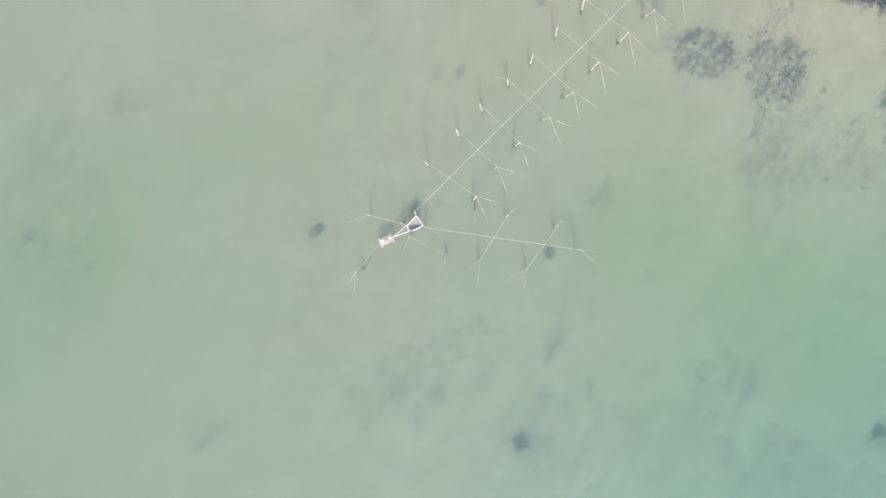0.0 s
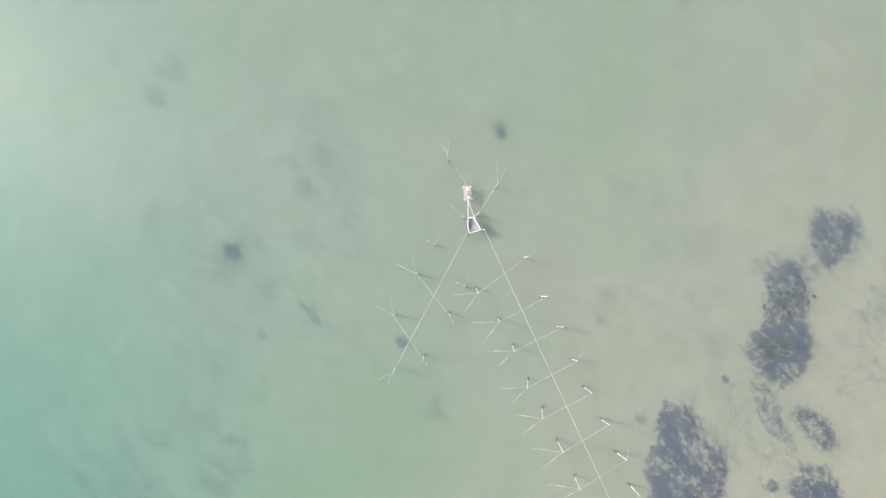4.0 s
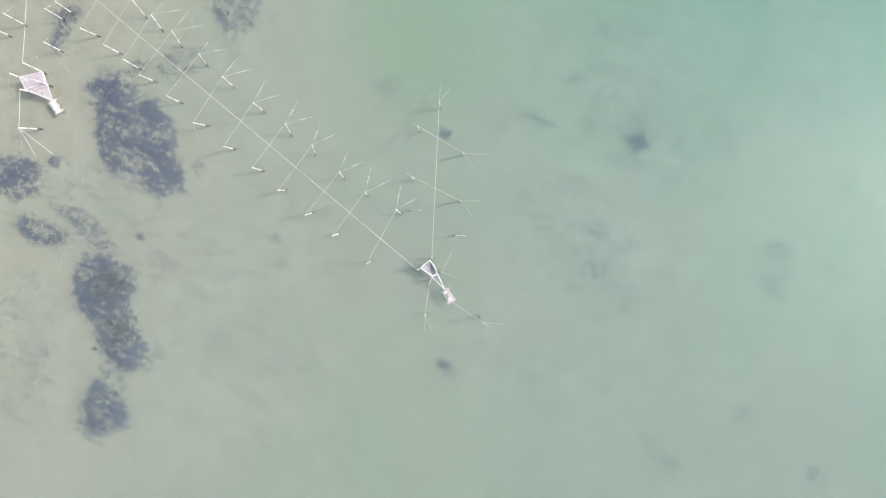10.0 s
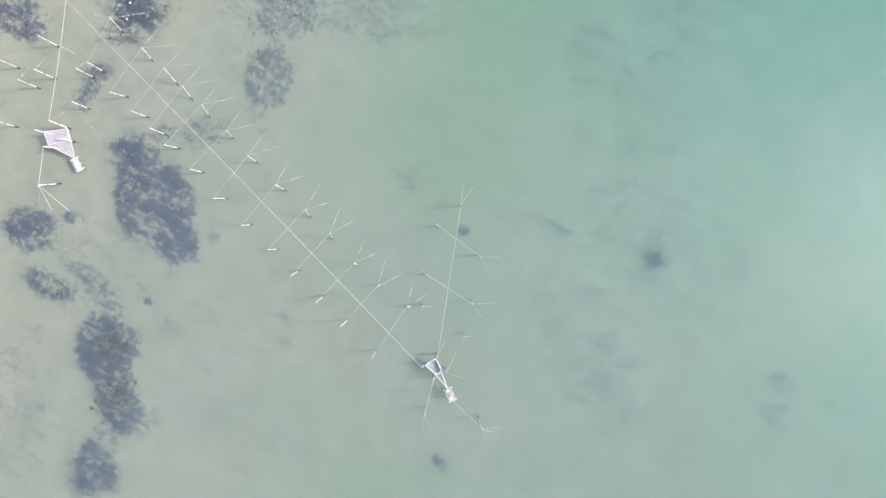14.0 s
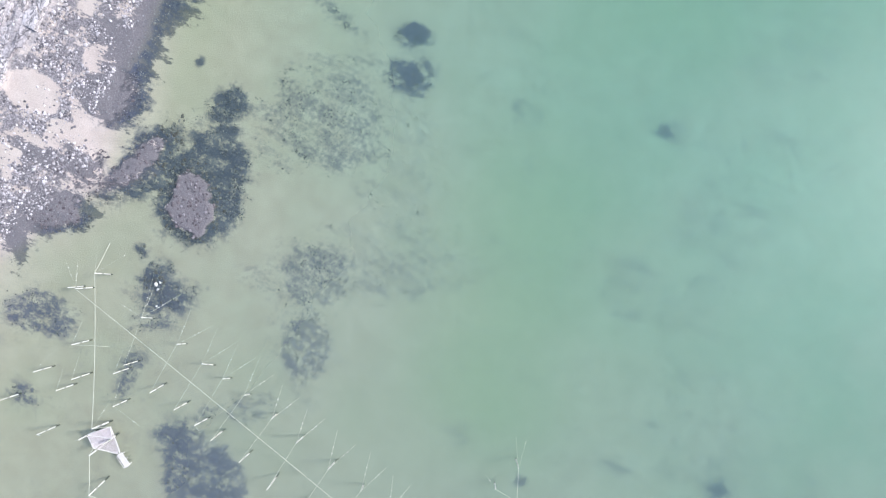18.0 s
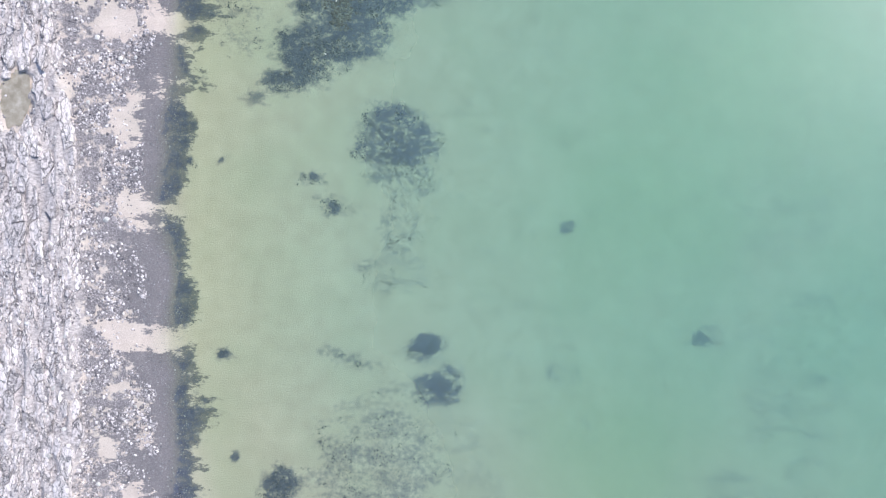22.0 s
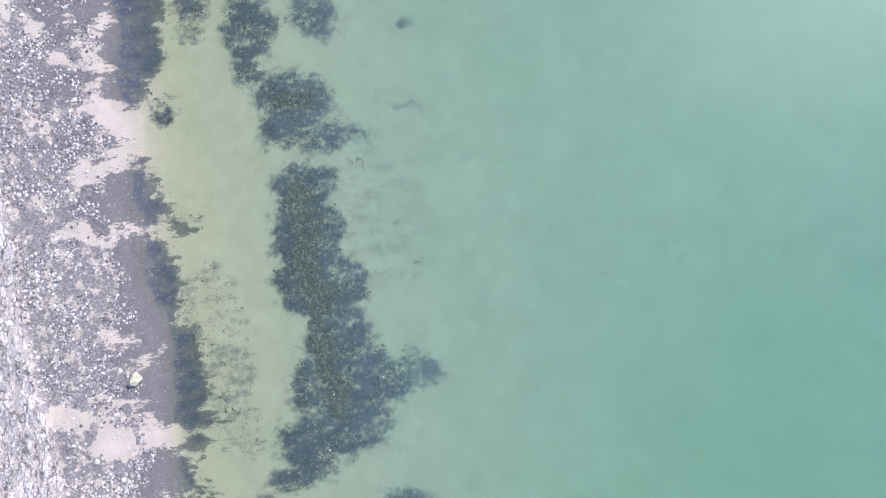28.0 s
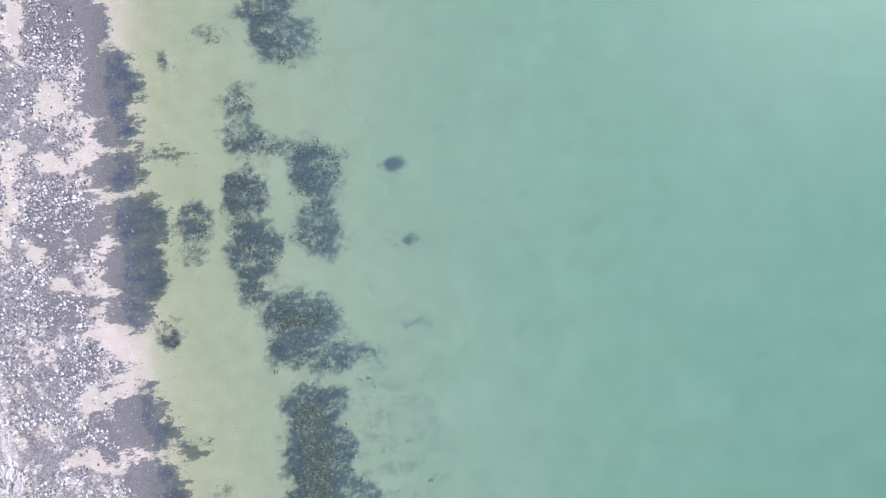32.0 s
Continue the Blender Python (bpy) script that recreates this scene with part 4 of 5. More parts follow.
def pole(x, y, height, lean=(0.0, 0.0), group="poles of the long leader", thick=0.085, label="bleached timber pole standing in shallow water"):
    """A pole driven into the sea bed. Returns the place of its top."""
    z0 = float(ground_z([x], [y])[0])
    root = tagged(new("pole"), label, "pole", group)
    root.location = (x, y, z0)
    at = lambda z: Vector((lean[0] * z / height, lean[1] * z / height, z - z0))
    part("wet_foot", tube(bmesh.new(), [at(z0 - 0.3), at(0.02), at(0.14)], [thick * 1.15, thick * 1.12, thick * 1.08], 8), FOOT_MAT, root, "dark wet foot")
    part("lower_shaft", tube(bmesh.new(), [at(0.14), at(0.45 * height)], [thick * 1.05, thick], 8), POLE_MAT, root)
    part("band", tube(bmesh.new(), [at(0.45 * height), at(0.58 * height)], [thick * 0.98, thick * 0.96], 8), BAND_MAT, root, "grey weathered band")
    part("upper_shaft", tube(bmesh.new(), [at(0.58 * height), at(height), at(height + 0.04)], [thick * 0.96, thick * 0.86, thick * 0.6], 8), POLE_MAT, root)
    return Vector((x + lean[0], y + lean[1], height))


def rope(a, b, sag=0.0, radius=0.016, label="pale rope stretched between trap poles", group="trap ropes", floats=()):
    a, b = Vector(a), Vector(b)
    n = max(3, int((b - a).length / 1.5))
    at = lambda t: a.lerp(b, t) - Vector((0, 0, 4 * sag * t * (1 - t)))
    root = tagged(new("rope"), label, "rope", group)
    part("cord", tube(bmesh.new(), [at(i / n) for i in range(n + 1)], radius, 5), ROPE_MAT, root)
    for t in floats:
        bm = bmesh.new()
        bmesh.ops.create_icosphere(bm, subdivisions=2, radius=0.065, matrix=Matrix.Translation(at(t)) @ Matrix.Diagonal((1.5, 1, 0.9, 1)))
        part("float", bm, FLOAT_MAT, root, "white float")


def stay(top, foot_x, foot_y, floats=()):
    """A guy rope from a pole's top down to the sea bed."""
    z = float(ground_z([foot_x], [foot_y])[0])
    rope(top, (foot_x, foot_y, z), 0.1, 0.010, "pale guy rope running down to the sea bed", "guy ropes", floats)


# each pole of the leader: place, height and lean of its top
ROW_A = [(36.89, -106.72, 3.95, 0.08, -0.30), (30.30, -104.79, 4.00, 0.01, -0.47), (24.91, -103.54, 3.95, 0.15, -0.57), (19.34, -101.97, 3.90, 0.23, -0.41), (14.51, -100.62, 3.95, -0.12, -0.16),
         (8.75, -99.34, 3.85, 0.12, -0.30), (3.02, -97.72, 3.95, -0.04, -0.50), (-2.49, -95.97, 4.00, -0.13, -0.14), (-7.91, -94.58, 3.95, -0.09, -0.29)]
ROW_A += [(-10.94, -93.69, 4.10, -0.25, -0.02), (-14.99, -92.71, 4.05, -0.14, -0.18), (-19.63, -91.62, 3.95, -0.02, -0.42), (-25.05, -89.89, 3.95, -0.02, 0.10)]
ROW_B = [(38.10, -97.64, 3.95, -0.43, 0.17), (32.02, -97.19, 3.85, 0.08, 0.19), (27.18, -96.17, 3.90, -0.04, 0.38), (21.32, -94.43, 3.80, 0.16, 0.70), (16.33, -93.16, 3.90, -0.05, 0.72),
         (10.65, -91.62, 4.05, -0.30, 0.16), (4.38, -89.98, 4.00, -0.15, 0.25), (-1.07, -88.50, 3.75, 0.30, 0.49), (-6.27, -87.31, 3.90, 0.13, 0.89)]
ROW_B += [(-10.23, -86.28, 3.95, 0.04, 0.80), (-13.55, -85.43, 4.35, -0.38, 0.91), (-19.04, -84.15, 3.85, 0.17, 0.64), (-25.63, -82.57, 3.95, 0.05, 0.60)]
rnd = random.Random(4)
for k, ((ax, ay, ah, alx, aly), (bx, by, bh, blx, bly)) in enumerate(zip(ROW_A, ROW_B)):
    ta, tb = pole(ax, ay, ah, (alx, aly)), pole(bx, by, bh, (blx, bly))
    rope(ta, tb, 0.05, 0.014)
    stay(tb, tb.x - 1.7 + rnd.uniform(-0.4, 0.4), tb.y + 6.0 + rnd.uniform(-0.7, 0.7), (0.3, 0.42))
    stay(tb, tb.x + 2.8 + rnd.uniform(-0.6, 0.6), tb.y + 4.9 + rnd.uniform(-0.4, 0.4), (0.4, 0.5))
    if k % 3 == 0:
        stay(ta, ax - 0.4, ay - 3.2)

# the long hauling rope from the outer trap to the poles near the shore
MAIN_END = pole(-36.58, -82.03, 4.2, (-0.15, 0.0), group="anchor poles", label="stout bleached anchor pole in the shallows")
pole(-38.05, -82.45, 3.9, group="anchor poles", label="stout bleached anchor pole in the shallows")
SIDE_END = pole(-34.77, -78.89, 4.4, (-0.05, 0.35), group="anchor poles", label="stout bleached anchor pole in the shallows")
for fx, fy in ((-42.83, -79.76), (-41.04, -78.56), (-40.41, -80.85)):
    stay(MAIN_END, fx, fy, (0.45, 0.7))
rope(SIDE_END, (-36.9, -74.3, 0.0), 0.05, 0.03, "stout pale rope from an anchor pole down to the water", "hauling ropes")
stay(SIDE_END, -38.91, -75.57)
stay(SIDE_END, -33.48, -74.27, (0.8,))

# odd poles inshore of the inner trap
for px_, py_, h in ((-25.89, -91.51, 4.3), (-24.07, -96.37, 3.9), (-37.52, -96.46, 4.2), (-31.41, -94.92, 4.5), (-33.63, -90.08, 4.4), (-33.07, -97.63, 4.2), (-33.01, -105.03, 4.3), (-40.70, -102.74, 4.3)):
    top = pole(px_, py_, h, group="inshore poles", label="tall bleached pole on the inner trap's fence")
    stay(top, px_ - 2.4 + rnd.uniform(-1.5, 1.5), py_ + (2.6 if py_ > -100 else -3.0), (0.3,))
rope((-33.63, -90.08, 4.3), (-30.26, -89.68, 0.0), 0.1, 0.018)
stay((-24.07, -96.37, 3.8), -19.45, -100.26, (0.6,))
stay((-25.58, -81.97, 3.9), -28.52, -76.16, (0.45,))
stay((-25.58, -81.97, 3.9), -23.24, -77.46, (0.3,))
stay((-25.58, -81.97, 3.9), -31.93, -82.76, (0.5, 0.75))


def netting(points, cell, thick):
    """A net of cords over a grid of points (rows of places)."""
    bm = bmesh.new()
    rows, cols = len(points), len(points[0])
    at = lambda u, v: (lambda i, j, a, b: (points[i][j] * (1 - a) * (1 - b) + points[i + 1][j] * a * (1 - b) + points[i][j + 1] * (1 - a) * b + points[i + 1][j + 1] * a * b))(
        min(int(u * (rows - 1)), rows - 2), min(int(v * (cols - 1)), cols - 2), u * (rows - 1) - min(int(u * (rows - 1)), rows - 2), v * (cols - 1) - min(int(v * (cols - 1)), cols - 2))
    across_ = sum((p - q).length for p, q in zip(points[-1], points[-1][1:])) + 0.01
    down_ = sum((p[0] - q[0]).length for p, q in zip(points, points[1:])) + 0.01
    for k in range(int(down_ / cell) + 1):
        u = min(1.0, k * cell / down_)
        tube(bm, [at(u, s / 8) for s in range(9)], thick, 3, False)
    for k in range(int(across_ / cell) + 1):
        v = min(1.0, k * cell / across_)
        tube(bm, [at(s / 8, v) for s in range(9)], thick, 3, False)
    return bm


def hut(x, y, turn, deck, label, roofed):
    """A small watch platform on four legs: planks, cross beams that stand out, and white boards and crates on it."""
    root = tagged(new("platform"), label, "platform", "watch platforms")
    root.matrix_world = pose(x, y, 0, 0, 0, turn)
    z0 = float(ground_z([x], [y])[0])
    for lx in (-1.0, 0, 1.0):
        bm = bmesh.new()
        box(bm, (0.13, 1.6 if abs(lx) > 0.5 else 1.35, 0.14), Matrix.Translation((lx, 0, deck - 0.02)))
        bmesh.ops.bevel(bm, geom=bm.edges[:], offset=0.02, segments=1, affect='EDGES')
        part("cross_beam", bm, HUT_MAT, root, "white cross beam")
        for ly in (-0.5, 0.5):
            part("leg", tube(bmesh.new(), [(0.7 * lx, 0.4 * ly, z0 - 0.3), (0.7 * lx, 0.4 * ly, deck - 0.05)], 0.05, 8), BAND_MAT, root, "grey weathered leg")
    for k in range(9):
        bm = bmesh.new()
        box(bm, (2.45 + 0.08 * math.sin(5 * k), 0.095, 0.04), Matrix.Translation((0.02 * math.sin(3 * k), -0.42 + 0.105 * k, deck + 0.08)))
        part("plank", bm, HUT_MAT if roofed else DECK_MAT, root)
    for k, (cx, cy, sx, sy, h) in enumerate(((-0.6, 0.1, 0.6, 0.5, 0.24), (0.1, -0.1, 0.5, 0.55, 0.2), (0.72, 0.12, 0.42, 0.4, 0.26)) if not roofed else ()):
        bm = bmesh.new()
        box(bm, (sx, sy, h), pose(cx, cy, deck + 0.1 + h / 2, 0, 0, 14 * k))
        bmesh.ops.bevel(bm, geom=bm.edges[:], offset=0.03, segments=1, affect='EDGES')
        crate = part("crate", bm, HUT_MAT, root, "white crate")
        bm = bmesh.new()
        box(bm, (sx + 0.04, sy + 0.04, 0.03), pose(cx, cy, deck + 0.115 + h, 0, 0, 14 * k))
        part("lid", bm, DECK_MAT if k == 1 else HUT_MAT, crate)
    for ly in (-0.52, 0.52):
        part("rail", tube(bmesh.new(), [(-1.05, ly, deck + 0.34), (1.05, ly, deck + 0.34)], 0.035, 6), POLE_MAT, root)
    if roofed:
        bm = bmesh.new()
        box(bm, (2.1, 0.8, 0.05), pose(0.1, 0, deck + 0.2, 1.5, 1, 0))
        part("cover", bm, HUT_MAT, root, "white cover board")
    return root


# ---- the outer trap ----
DECK = 0.62
hut(50.70, -106.50, 145, DECK, "small weathered plank platform with white crates over the water", False)
CORNERS = [(46.95, -105.57, 2.56), (44.61, -104.66, 2.72), (45.73, -102.16, 2.64), (48.01, -103.54, 2.48)]
T1 = [pole(x, y, h, lean, "corner poles of the lift net", 0.11, "stout bleached corner pole of a lift net") for (x, y, h), lean in zip(CORNERS, ((0.15, -0.1), (-0.1, 0.0), (0.05, 0.15), (0.2, 0.1)))]
RIM = [Vector(p) for p in ((47.48, -104.13, 1.28), (47.10, -104.63, 1.52), (45.92, -104.46, 1.68), (44.88, -104.25, 1.84), (45.09, -103.57, 1.52), (45.63, -102.53, 1.84), (46.45, -103.00, 1.52), (47.13, -103.48, 1.28))]
lift = tagged(new("lift_net"), "grey lift net hanging low inside pale rolled edges", "fishing net")
lift.location = (46.13, -103.68, 0)
shift = -lift.location
ring = [p + shift for p in RIM]
part("rim", tube(bmesh.new(), ring + [ring[0]], 0.10, 6), FLOAT_MAT, lift, "pale rolled net edge")
apex = Vector((49.71, -105.81, 0.75)) + shift
part("ridge", tube(bmesh.new(), [apex, (apex + ring[2]) / 2 + Vector((0, 0, -0.2)), ring[2], ring[3]], 0.075, 6), FLOAT_MAT, lift)
part("ridge", tube(bmesh.new(), [apex, (apex + ring[6]) / 2 + Vector((0, 0, -0.2)), ring[6], ring[5]], 0.075, 6), FLOAT_MAT, lift)
centre = sum(ring, Vector()) / len(ring) + Vector((0, 0, -0.7))
bag = [[centre.lerp(p, k / 5) + Vector((0, 0, -0.2 * (k / 5) * (1 - k / 5))) for p in ring + [ring[0]]] for k in (0.3, 1.2, 2.4, 3.6, 5)]
part("bag", netting(bag, 0.11, 0.03), DARK_NET_MAT, lift, "dark netting of the bag")
funnel = [[ring[3].lerp(apex, u), (ring[3].lerp(apex, u) + ring[5].lerp(apex, u)) / 2 + Vector((0, 0, -0.3 * (1 - u))), ring[5].lerp(apex, u)] for u in (0.35, 0.6, 0.85, 0.98)]
part("funnel", netting(funnel, 0.12, 0.026), DARK_NET_MAT, lift, "dark netting of the funnel")
for c, p in zip(T1, (ring[1], ring[3], ring[5], ring[7])):
    rope(c, p - shift, 0.05, 0.03, "hoisting rope of the lift net", "hoisting ropes")
rope(T1[1], MAIN_END, 0.5, 0.025, "long taut hauling rope above the leader poles", "hauling ropes")
LINE_END = pole(36.82, -79.35, 4.0, group="anchor poles", label="bleached anchor pole far out in the water")
rope(T1[2], LINE_END, 0.3, 0.022, "long taut hauling rope above the water", "hauling ropes")
SIDE = pole(48.58, -110.74, 3.5, group="anchor poles", label="bleached anchor pole far out in the water")
rope(T1[0], SIDE, 0.1, 0.026, "taut rope from the lift net to its anchor pole", "hauling ropes")
FAN = pole(56.68, -107.66, 3.9, (0.5, -0.2), "anchor poles", 0.09, "bleached anchor pole far out in the water")
rope((51.75, -107.19, DECK + 0.2), FAN, 0.1, 0.026, "taut rope from the platform to its anchor pole", "hauling ropes")
for top, fx, fy in ((FAN, 59.94, -110.55), (FAN, 60.37, -109.07), (FAN, 60.79, -108.55), (FAN, 61.64, -106.76), (SIDE, 52.65, -114.69), (SIDE, 50.33, -115.50), (LINE_END, 37.26, -74.56), (LINE_END, 34.81, -74.77), (T1[3], 53.55, -103.12), (T1[2], 45.55, -98.25), (T1[3], 48.25, -97.85)):
    stay(top, fx, fy)
pairs = [((46.00, -91.92), (37.75, -91.78), 2.9), ((43.36, -84.89), (35.25, -84.16), 2.9)]
for (ax, ay), (bx, by), h in pairs:
    ta = pole(ax, ay, h, (0.2, -0.1), "cross poles of the side line", 0.09)
    tb = pole(bx, by, h, (-0.1, 0.1), "cross poles of the side line", 0.09)
    rope(ta, tb, 0.1, 0.02)
    stay(ta, ax + 5.2, ay + 2.6, (0.5,))
    stay(ta, ax + 4.6, ay - 2.2)
    stay(tb, bx - 2.6, by + 0.8, (0.4,))
for ax, ay, h in ((47.63, -97.22, 2.1), (39.46, -96.45, 2.0)):
    tp = pole(ax, ay, h, (0.2, 0.0), "cross poles of the side line", 0.09)
    stay(tp, ax + 2.6, ay + 1.2, (0.5,))
    stay(tp, ax + 1.2, ay - 2.4)

# ---- the inner trap, its net hauled up ----
hut(-20.39, -105.03, -32, 0.62, "small white boarded platform over the shallows", True)
IN = [(-25.38, -100.82, 4.2, (-0.2, 0.1)), (-26.75, -103.0, 4.2, (0.0, -0.1)), (-24.6, -104.4, 4.1, (0.3, -0.3)), (-23.47, -102.36, 3.7, (0.3, -0.1))]
T2 = [pole(x, y, h, lean, "corner poles of the lift net", 0.12, "stout bleached corner pole of a lift net") for x, y, h, lean in IN]
hauled = tagged(new("lift_net"), "pinkish lift net hauled up and draped between four poles", "fishing net")
hauled.location = (-23.99, -103.07, 0)
shift = -hauled.location
a, b, c, d = (Vector(p) + shift for p in ((-24.31, -100.73, 1.36), (-26.85, -103.04, 2.16), (-25.02, -104.48, 2.24), (-23.17, -102.26, 1.52)))
e = Vector((-21.21, -104.41, 0.8)) + shift
n = 9
belly = [[a.lerp(b, i / n).lerp(d.lerp(c, i / n), j / n) - Vector((0, 0, 1.5 * (i / n) * (1 - i / n) * 4 * (j / n) * (1 - j / n) + 0.06 * math.sin(9 * i + 5 * j))) for i in range(n + 1)] for j in range(n + 1)]
part("net_sheet", netting(belly, 0.10, 0.03), NET_MAT, hauled, "pinkish draped netting")
side_a = [[a.lerp(e, j / n).lerp(c.lerp(e, j / n), i / n) - Vector((0, 0, 0.35 * 4 * (i / n) * (1 - i / n) * (1 - j / n) + 0.04 * math.sin(7 * i + 3 * j))) for i in range(n + 1)] for j in range(n + 1)]
part("net_funnel", netting([[p + Vector((0, 0, -0.25)) for p in row] for row in side_a[:-1]], 0.10, 0.028), NET_MAT, hauled, "pinkish netting that narrows to the platform")
for p, q in ((a, b), (b, c), (c, d), (d, a), (a, e), (c, e), (b, d)):
    part("edge_rope", tube(bmesh.new(), [p, (p + q) / 2 - Vector((0, 0, 0.12)), q], 0.05, 6), FLOAT_MAT, hauled, "white edge rope")
for top, p in zip(T2, (a, b, c, d)):
    rope(top, p - shift, 0.03, 0.03, "hoisting rope of the lift net", "hoisting ropes")
rope(T2[0], SIDE_END, 0.4, 0.032, "long taut hauling rope above the shallows", "hauling ropes")
FAN2 = pole(-22.13, -109.65, 4.2, (0.3, -0.65), "anchor poles", 0.11, "stout bleached anchor pole in the shallows")
rope(T2[2], FAN2, 0.1, 0.03, "taut rope from the lift net to its anchor pole", "hauling ropes")
for fx, fy in ((-17.94, -112.43), (-20.67, -113.73), (-23.14, -113.49)):
    rope(FAN2, (fx, fy, 0.0), 0.05, 0.03 if fx > -21 else 0.012, "stout pale rope from an anchor pole down to the water", "hauling ropes")
stay(T2[1], -30.03, -106.68)
stay(T2[0], -26.97, -97.77, (0.6,))

# ---- the shore: a big boulder, loose stones, and the broken ledge ----
def rock_mesh(name, size, flat, seed, mat, fine=2, cut=0.62):
    r = np.random.default_rng(seed)
    bm = bmesh.new()
    bmesh.ops.create_icosphere(bm, subdivisions=fine, radius=size)
    planes = [(Vector(r.normal(size=3)).normalized(), r.uniform(cut, cut + 0.28) * size) for _ in range(9)]
    for v in bm.verts:
        for n_, d_ in planes:
            over = v.co.dot(n_) - d_
            if over > 0:
                v.co -= n_ * over * 0.9
        v.co *= 1 + 0.08 * (noise.noise(v.co * (1.6 / size) + Vector((seed, 0, 0))))
        v.co.z *= flat
    me_ = bpy.data.meshes.new(name)
    bm.to_mesh(me_)
    bm.free()
    me_.materials.append(mat)
    return me_


BOULDER_MAT = plain("lichened_limestone", [(0.3, (0.22, 0.22, 0.16)), (0.5, (0.47, 0.46, 0.37)), (0.7, (0.72, 0.70, 0.62))], 1.4, 0.8, 0.05)
big = new("boulder", rock_mesh("boulder", 1.15, 1.45, 31, BOULDER_MAT, 3, 0.5))
big.location = (-51.15, 37.34, float(ground_z([-51.15], [37.34])[0]) + 0.6)
tagged(big, "large pale greenish boulder alone on the wet shingle", "boulder")

for k, (x, y, s) in enumerate(((-27.27, -77.46, 0.42), (-26.69, -77.96, 0.38), (-26.86, -76.86, 0.25), (-25.87, -80.56, 0.25), (-20.43, 31.14, 0.5), (-16.05, 56.10, 0.24), (-22.05, 22.62, 0.45), (-12.39, 32.99, 0.4))):
    z = float(ground_z([x], [y])[0])
    s2 = s * (0.8 if k < 4 else 0.38)
    st = new("reef_rock", rock_mesh("reef_rock", s2 * 1.3, 0.8, 40 + k, STONE_WHITE if k < 4 else BLOCK_MAT, 2, 0.3))
    st.location = (x, y, max(z + 0.2 * s2, 0.05))
    tagged(st, "small pale rock bared on the weedy reef", "rock", "rocks on the reefs")

SHAPES = [rock_mesh("shore_stone", 1.0, 0.62, 70 + k, BLOCK_MAT, 1) for k in range(10)]
stone_rng = random.Random(12)
sx_, sy_ = RNG.uniform(-79, -51, 4000), RNG.uniform(-70, 140, 4000)
fit_ = (sx_ - shore_x(sy_) < -3) & (field(SANDS, sx_, sy_) < -0.6) & (rough(sx_, sy_, 7.0) > -0.02)
sx_, sy_ = sx_[fit_][:290], sy_[fit_][:290]
for k, (x, y, z) in enumerate(zip(sx_.tolist(), sy_.tolist(), ground_z(sx_, sy_).tolist())):
    s = 0.2 + 0.36 * stone_rng.random() ** 2.4
    ob = new("shore_stone", SHAPES[k % 10])
    ob.location = (x, y, z + 0.15 * s)
    ob.rotation_euler = (stone_rng.uniform(-0.3, 0.3), stone_rng.uniform(-0.3, 0.3), stone_rng.uniform(0, 6.28))
    ob.scale = (s * stone_rng.uniform(0.8, 1.3), s, s * stone_rng.uniform(0.7, 1.1))
    tagged(ob, "loose pale limestone block among the shore cobbles", "stone", "blocks on the shore")

# the ledge, broken into slabs of many sizes, longer along the shore than across it
ledge_root = tagged(new("rock_ledge"), "pale limestone ledge broken into cracked slabs", "rock ledge")
ledge_root.location = (-68, 0, 0)
STRETCH = 2.1


def clip_outline(outline, mx, my, nx, ny):
    """The part of an outline on the near side of the line through (mx, my) across (nx, ny)."""
    kept = []
    for (ax, ay), (bx, by) in zip(outline, outline[1:] + outline[:1]):
        da, db = (ax - mx) * nx + (ay - my) * ny, (bx - mx) * nx + (by - my) * ny
        if da <= 0:
            kept.append((ax, ay))
        if da * db < 0:
            t = da / (da - db)
            kept.append((ax + t * (bx - ax), ay + t * (by - ay)))
    return kept


slab_rng = np.random.default_rng(21)
qx, qy = slab_rng.uniform(-84, -58, 26000), slab_rng.uniform(-78 / STRETCH, 74 / STRETCH, 26000)
room = 0.4 + 1.5 * np.clip(value_noise(qx + 11, qy * STRETCH, 7.0) * 1.9 - 0.65, 0, 1) ** 1.2
taken, cells = [], {}
for k in range(len(qx)):
    ci, cj = int(qx[k] // 2), int(qy[k] // 2)
    around = [m for a in (-1, 0, 1) for b in (-1, 0, 1) for m in cells.get((ci + a, cj + b), ())]
    if all((qx[m] - qx[k]) ** 2 + (qy[m] - qy[k]) ** 2 > (0.5 * (room[m] + room[k])) ** 2 for m in around):
        cells.setdefault((ci, cj), []).append(k)
        taken.append(k)
base_z, on_ledge = bed_height(qx, qy * STRETCH)
near_slabs, far_v, far_f = 0, [], []
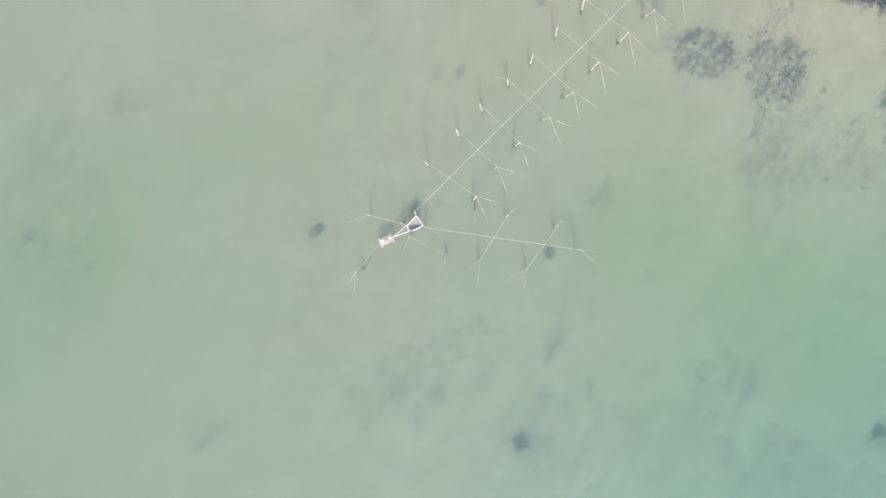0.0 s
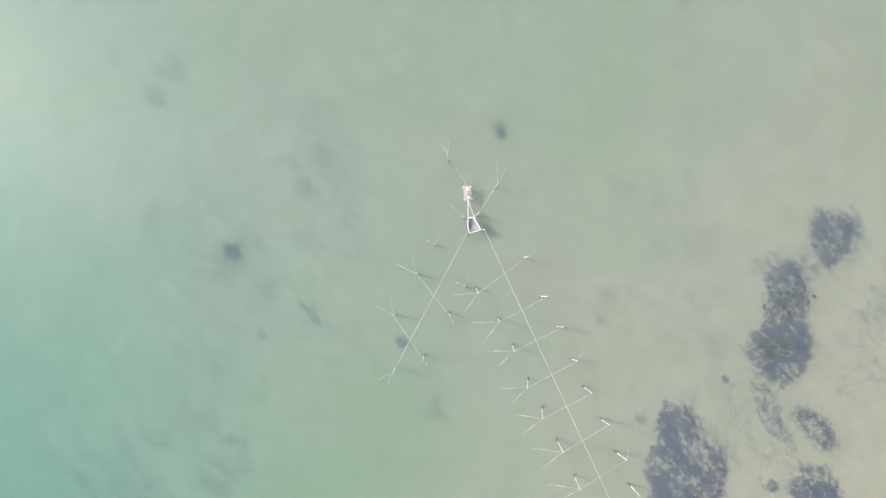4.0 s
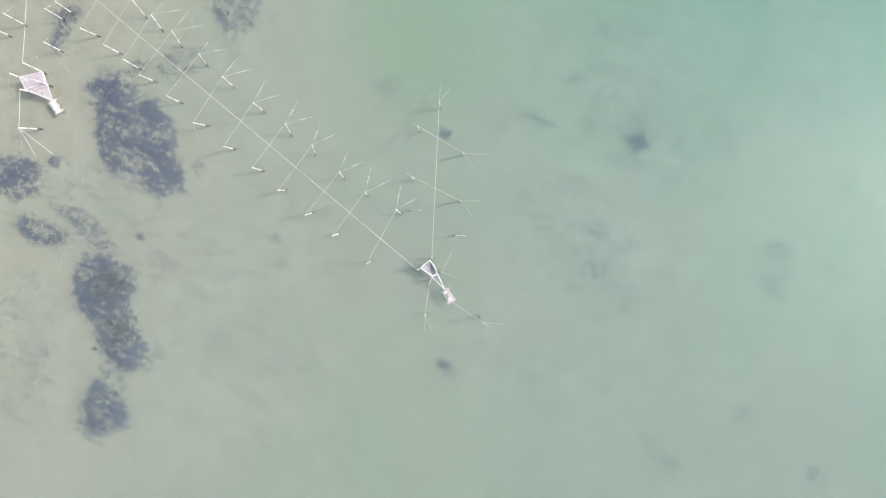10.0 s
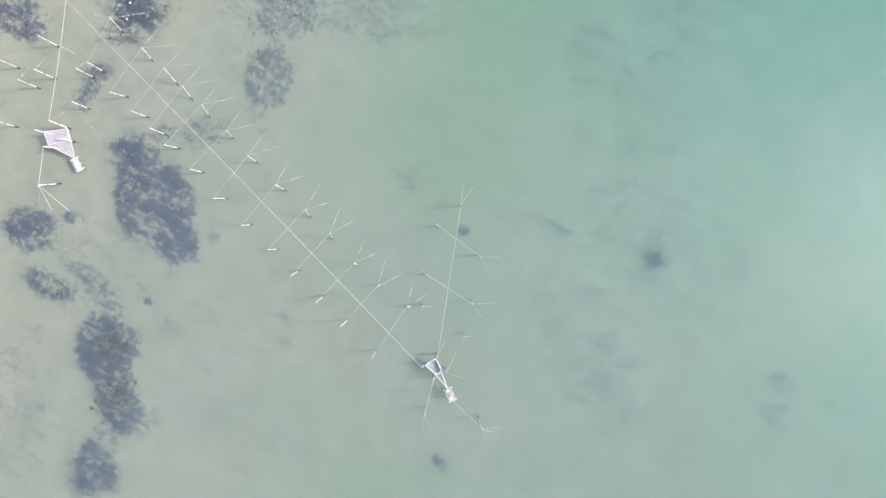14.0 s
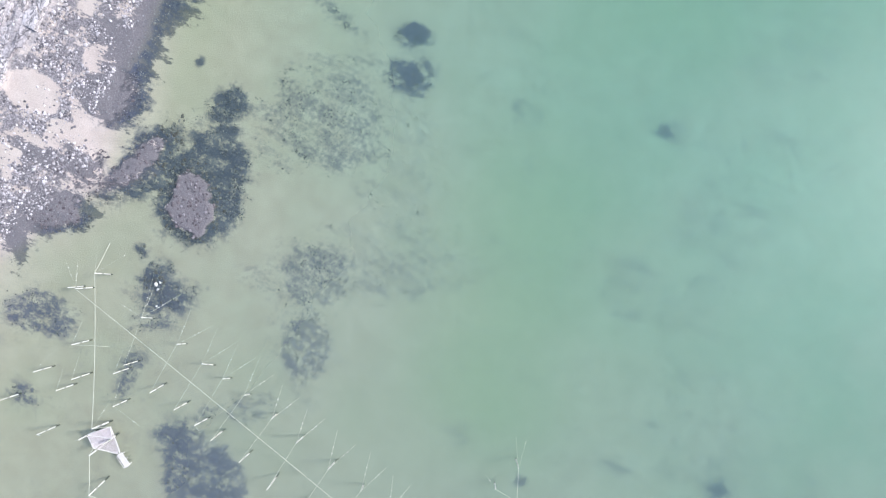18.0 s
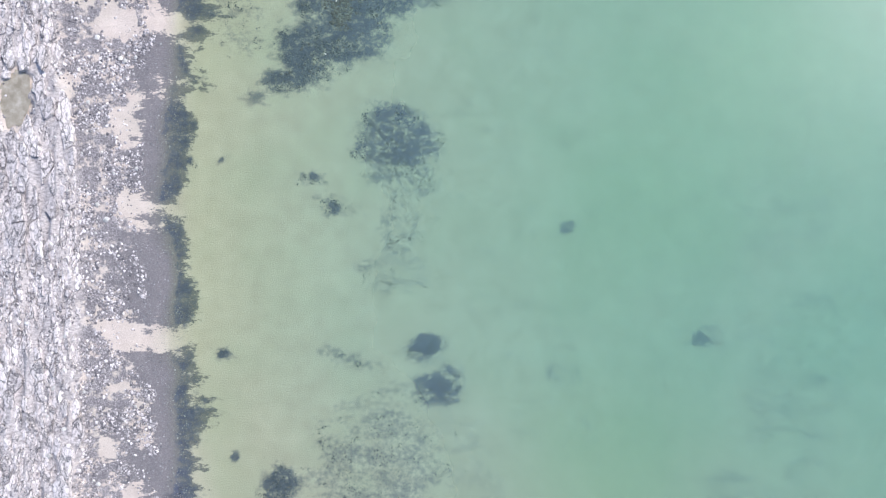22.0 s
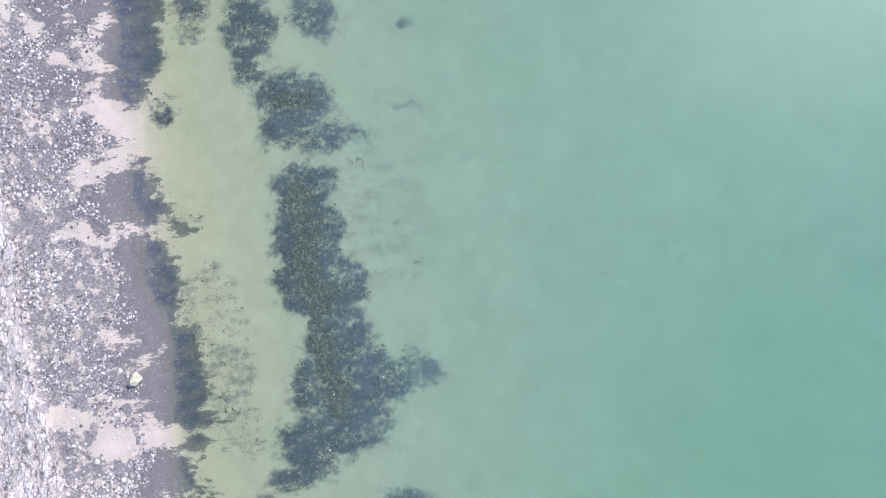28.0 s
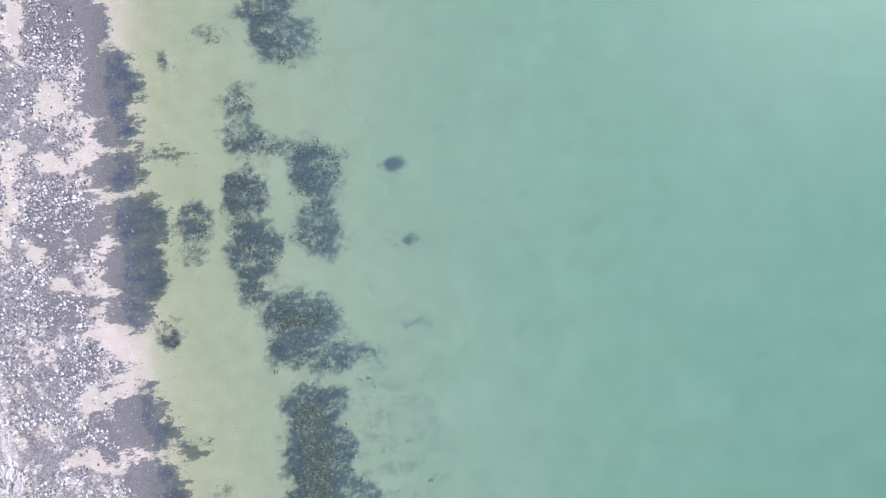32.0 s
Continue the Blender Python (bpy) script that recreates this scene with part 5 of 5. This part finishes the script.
for k in taken:
    if on_ledge[k] < 0.35 or slab_rng.random() < 0.12:
        continue
    x0, y0 = float(qx[k]), float(qy[k])
    outline = [(x0 - 2, y0 - 2), (x0 + 2, y0 - 2), (x0 + 2, y0 + 2), (x0 - 2, y0 + 2)]
    ci, cj = int(x0 // 2), int(y0 // 2)
    for m in [m for a in (-1, 0, 1) for b in (-1, 0, 1) for m in cells.get((ci + a, cj + b), ()) if m != k]:
        dx, dy = float(qx[m]) - x0, float(qy[m]) - y0
        if dx * dx + dy * dy < 12:
            outline = clip_outline(outline, x0 + dx / 2, y0 + dy / 2, dx, dy)
    rough_line = []
    for (ax, ay), (bx, by) in zip(outline, outline[1:] + outline[:1]):
        rough_line += [(ax, ay), ((ax + bx) / 2 + slab_rng.uniform(-0.06, 0.06), (ay + by) / 2 + slab_rng.uniform(-0.06, 0.06))]
    n = len(rough_line)
    if n < 6:
        continue
    size = math.sqrt(max(room[k], 0.3))
    gap = 1 - min(0.2, slab_rng.uniform(0.03, 0.09) / size)
    top = 0.02 + 0.5 * slab_rng.random() ** 1.6 * size
    tx, ty = slab_rng.uniform(-0.13, 0.13, 2)
    z = float(base_z[k])
    ring_v = [(x0 + gap * (px_ - x0) + 68, (y0 + gap * (py_ - y0)) * STRETCH, z - 0.5) for px_, py_ in rough_line]
    ring_v += [(x0 + gap * (px_ - x0) + 68, (y0 + gap * (py_ - y0)) * STRETCH, z + top - 0.06 + tx * (px_ - x0) + ty * (py_ - y0)) for px_, py_ in rough_line]
    inner = gap * slab_rng.uniform(0.80, 0.9)
    ring_v += [(x0 + inner * (px_ - x0) + 68, (y0 + inner * (py_ - y0)) * STRETCH, z + top + tx * (px_ - x0) + ty * (py_ - y0) + slab_rng.uniform(-0.025, 0.025)) for px_, py_ in rough_line]
    ring_v.append((x0 + 68, y0 * STRETCH, z + top + 0.02))
    ring_f = [(i, (i + 1) % n, n + (i + 1) % n, n + i) for i in range(n)] + [(n + i, n + (i + 1) % n, 2 * n + (i + 1) % n, 2 * n + i) for i in range(n)] + [(2 * n + i, 2 * n + (i + 1) % n, 3 * n) for i in range(n)]
    if near_slabs < 300 and -36 < y0 * STRETCH < 30 and x0 > -73 and room[k] > 0.5:
        near_slabs += 1
        part("slab", mesh_from("slab", ring_v, ring_f, SLAB_PIECE_MAT), None, ledge_root)
    else:
        far_f += [tuple(len(far_v) + i for i in f) for f in ring_f]
        far_v += ring_v
rest = part("slab_field", mesh_from("slab_field", far_v, far_f, SLAB_MAT), None, ledge_root, "more pale cracked slabs")
rest["kind"] = "stuff"

# brackish water standing in the hollow of the ledge
pm, pnt, pb = material("brackish_water")
link(pnt, ramp(pnt, noise_tex(pnt, 0.8, 5), [(0.35, (0.30, 0.265, 0.21)), (0.55, (0.41, 0.37, 0.31)), (0.75, (0.54, 0.49, 0.44))]), pb.inputs["Base Color"])
pb.inputs["Roughness"].default_value = 0.25
ang = np.linspace(0, 2 * math.pi, 48, endpoint=False)
rad = 1 + 0.5 * (value_noise(np.cos(ang) * 3, np.sin(ang) * 3, 1.1) - 0.5)
pool_z = float(np.median(ground_z(-71.3 + 2 * np.cos(ang), 15 + 4 * np.sin(ang)))) + 0.12
pool_v = [(-71.3, 15.0, pool_z)] + [(-71.3 + 2.5 * r * math.cos(a), 15.0 + 4.9 * r * math.sin(a), pool_z) for a, r in zip(ang, rad)]
tagged(new("rock_pool", mesh_from("rock_pool", pool_v, [(0, 1 + k, 1 + (k + 1) % 48) for k in range(48)], pm)), "brownish brackish pool standing in the rock ledge", "water", kind="structure")
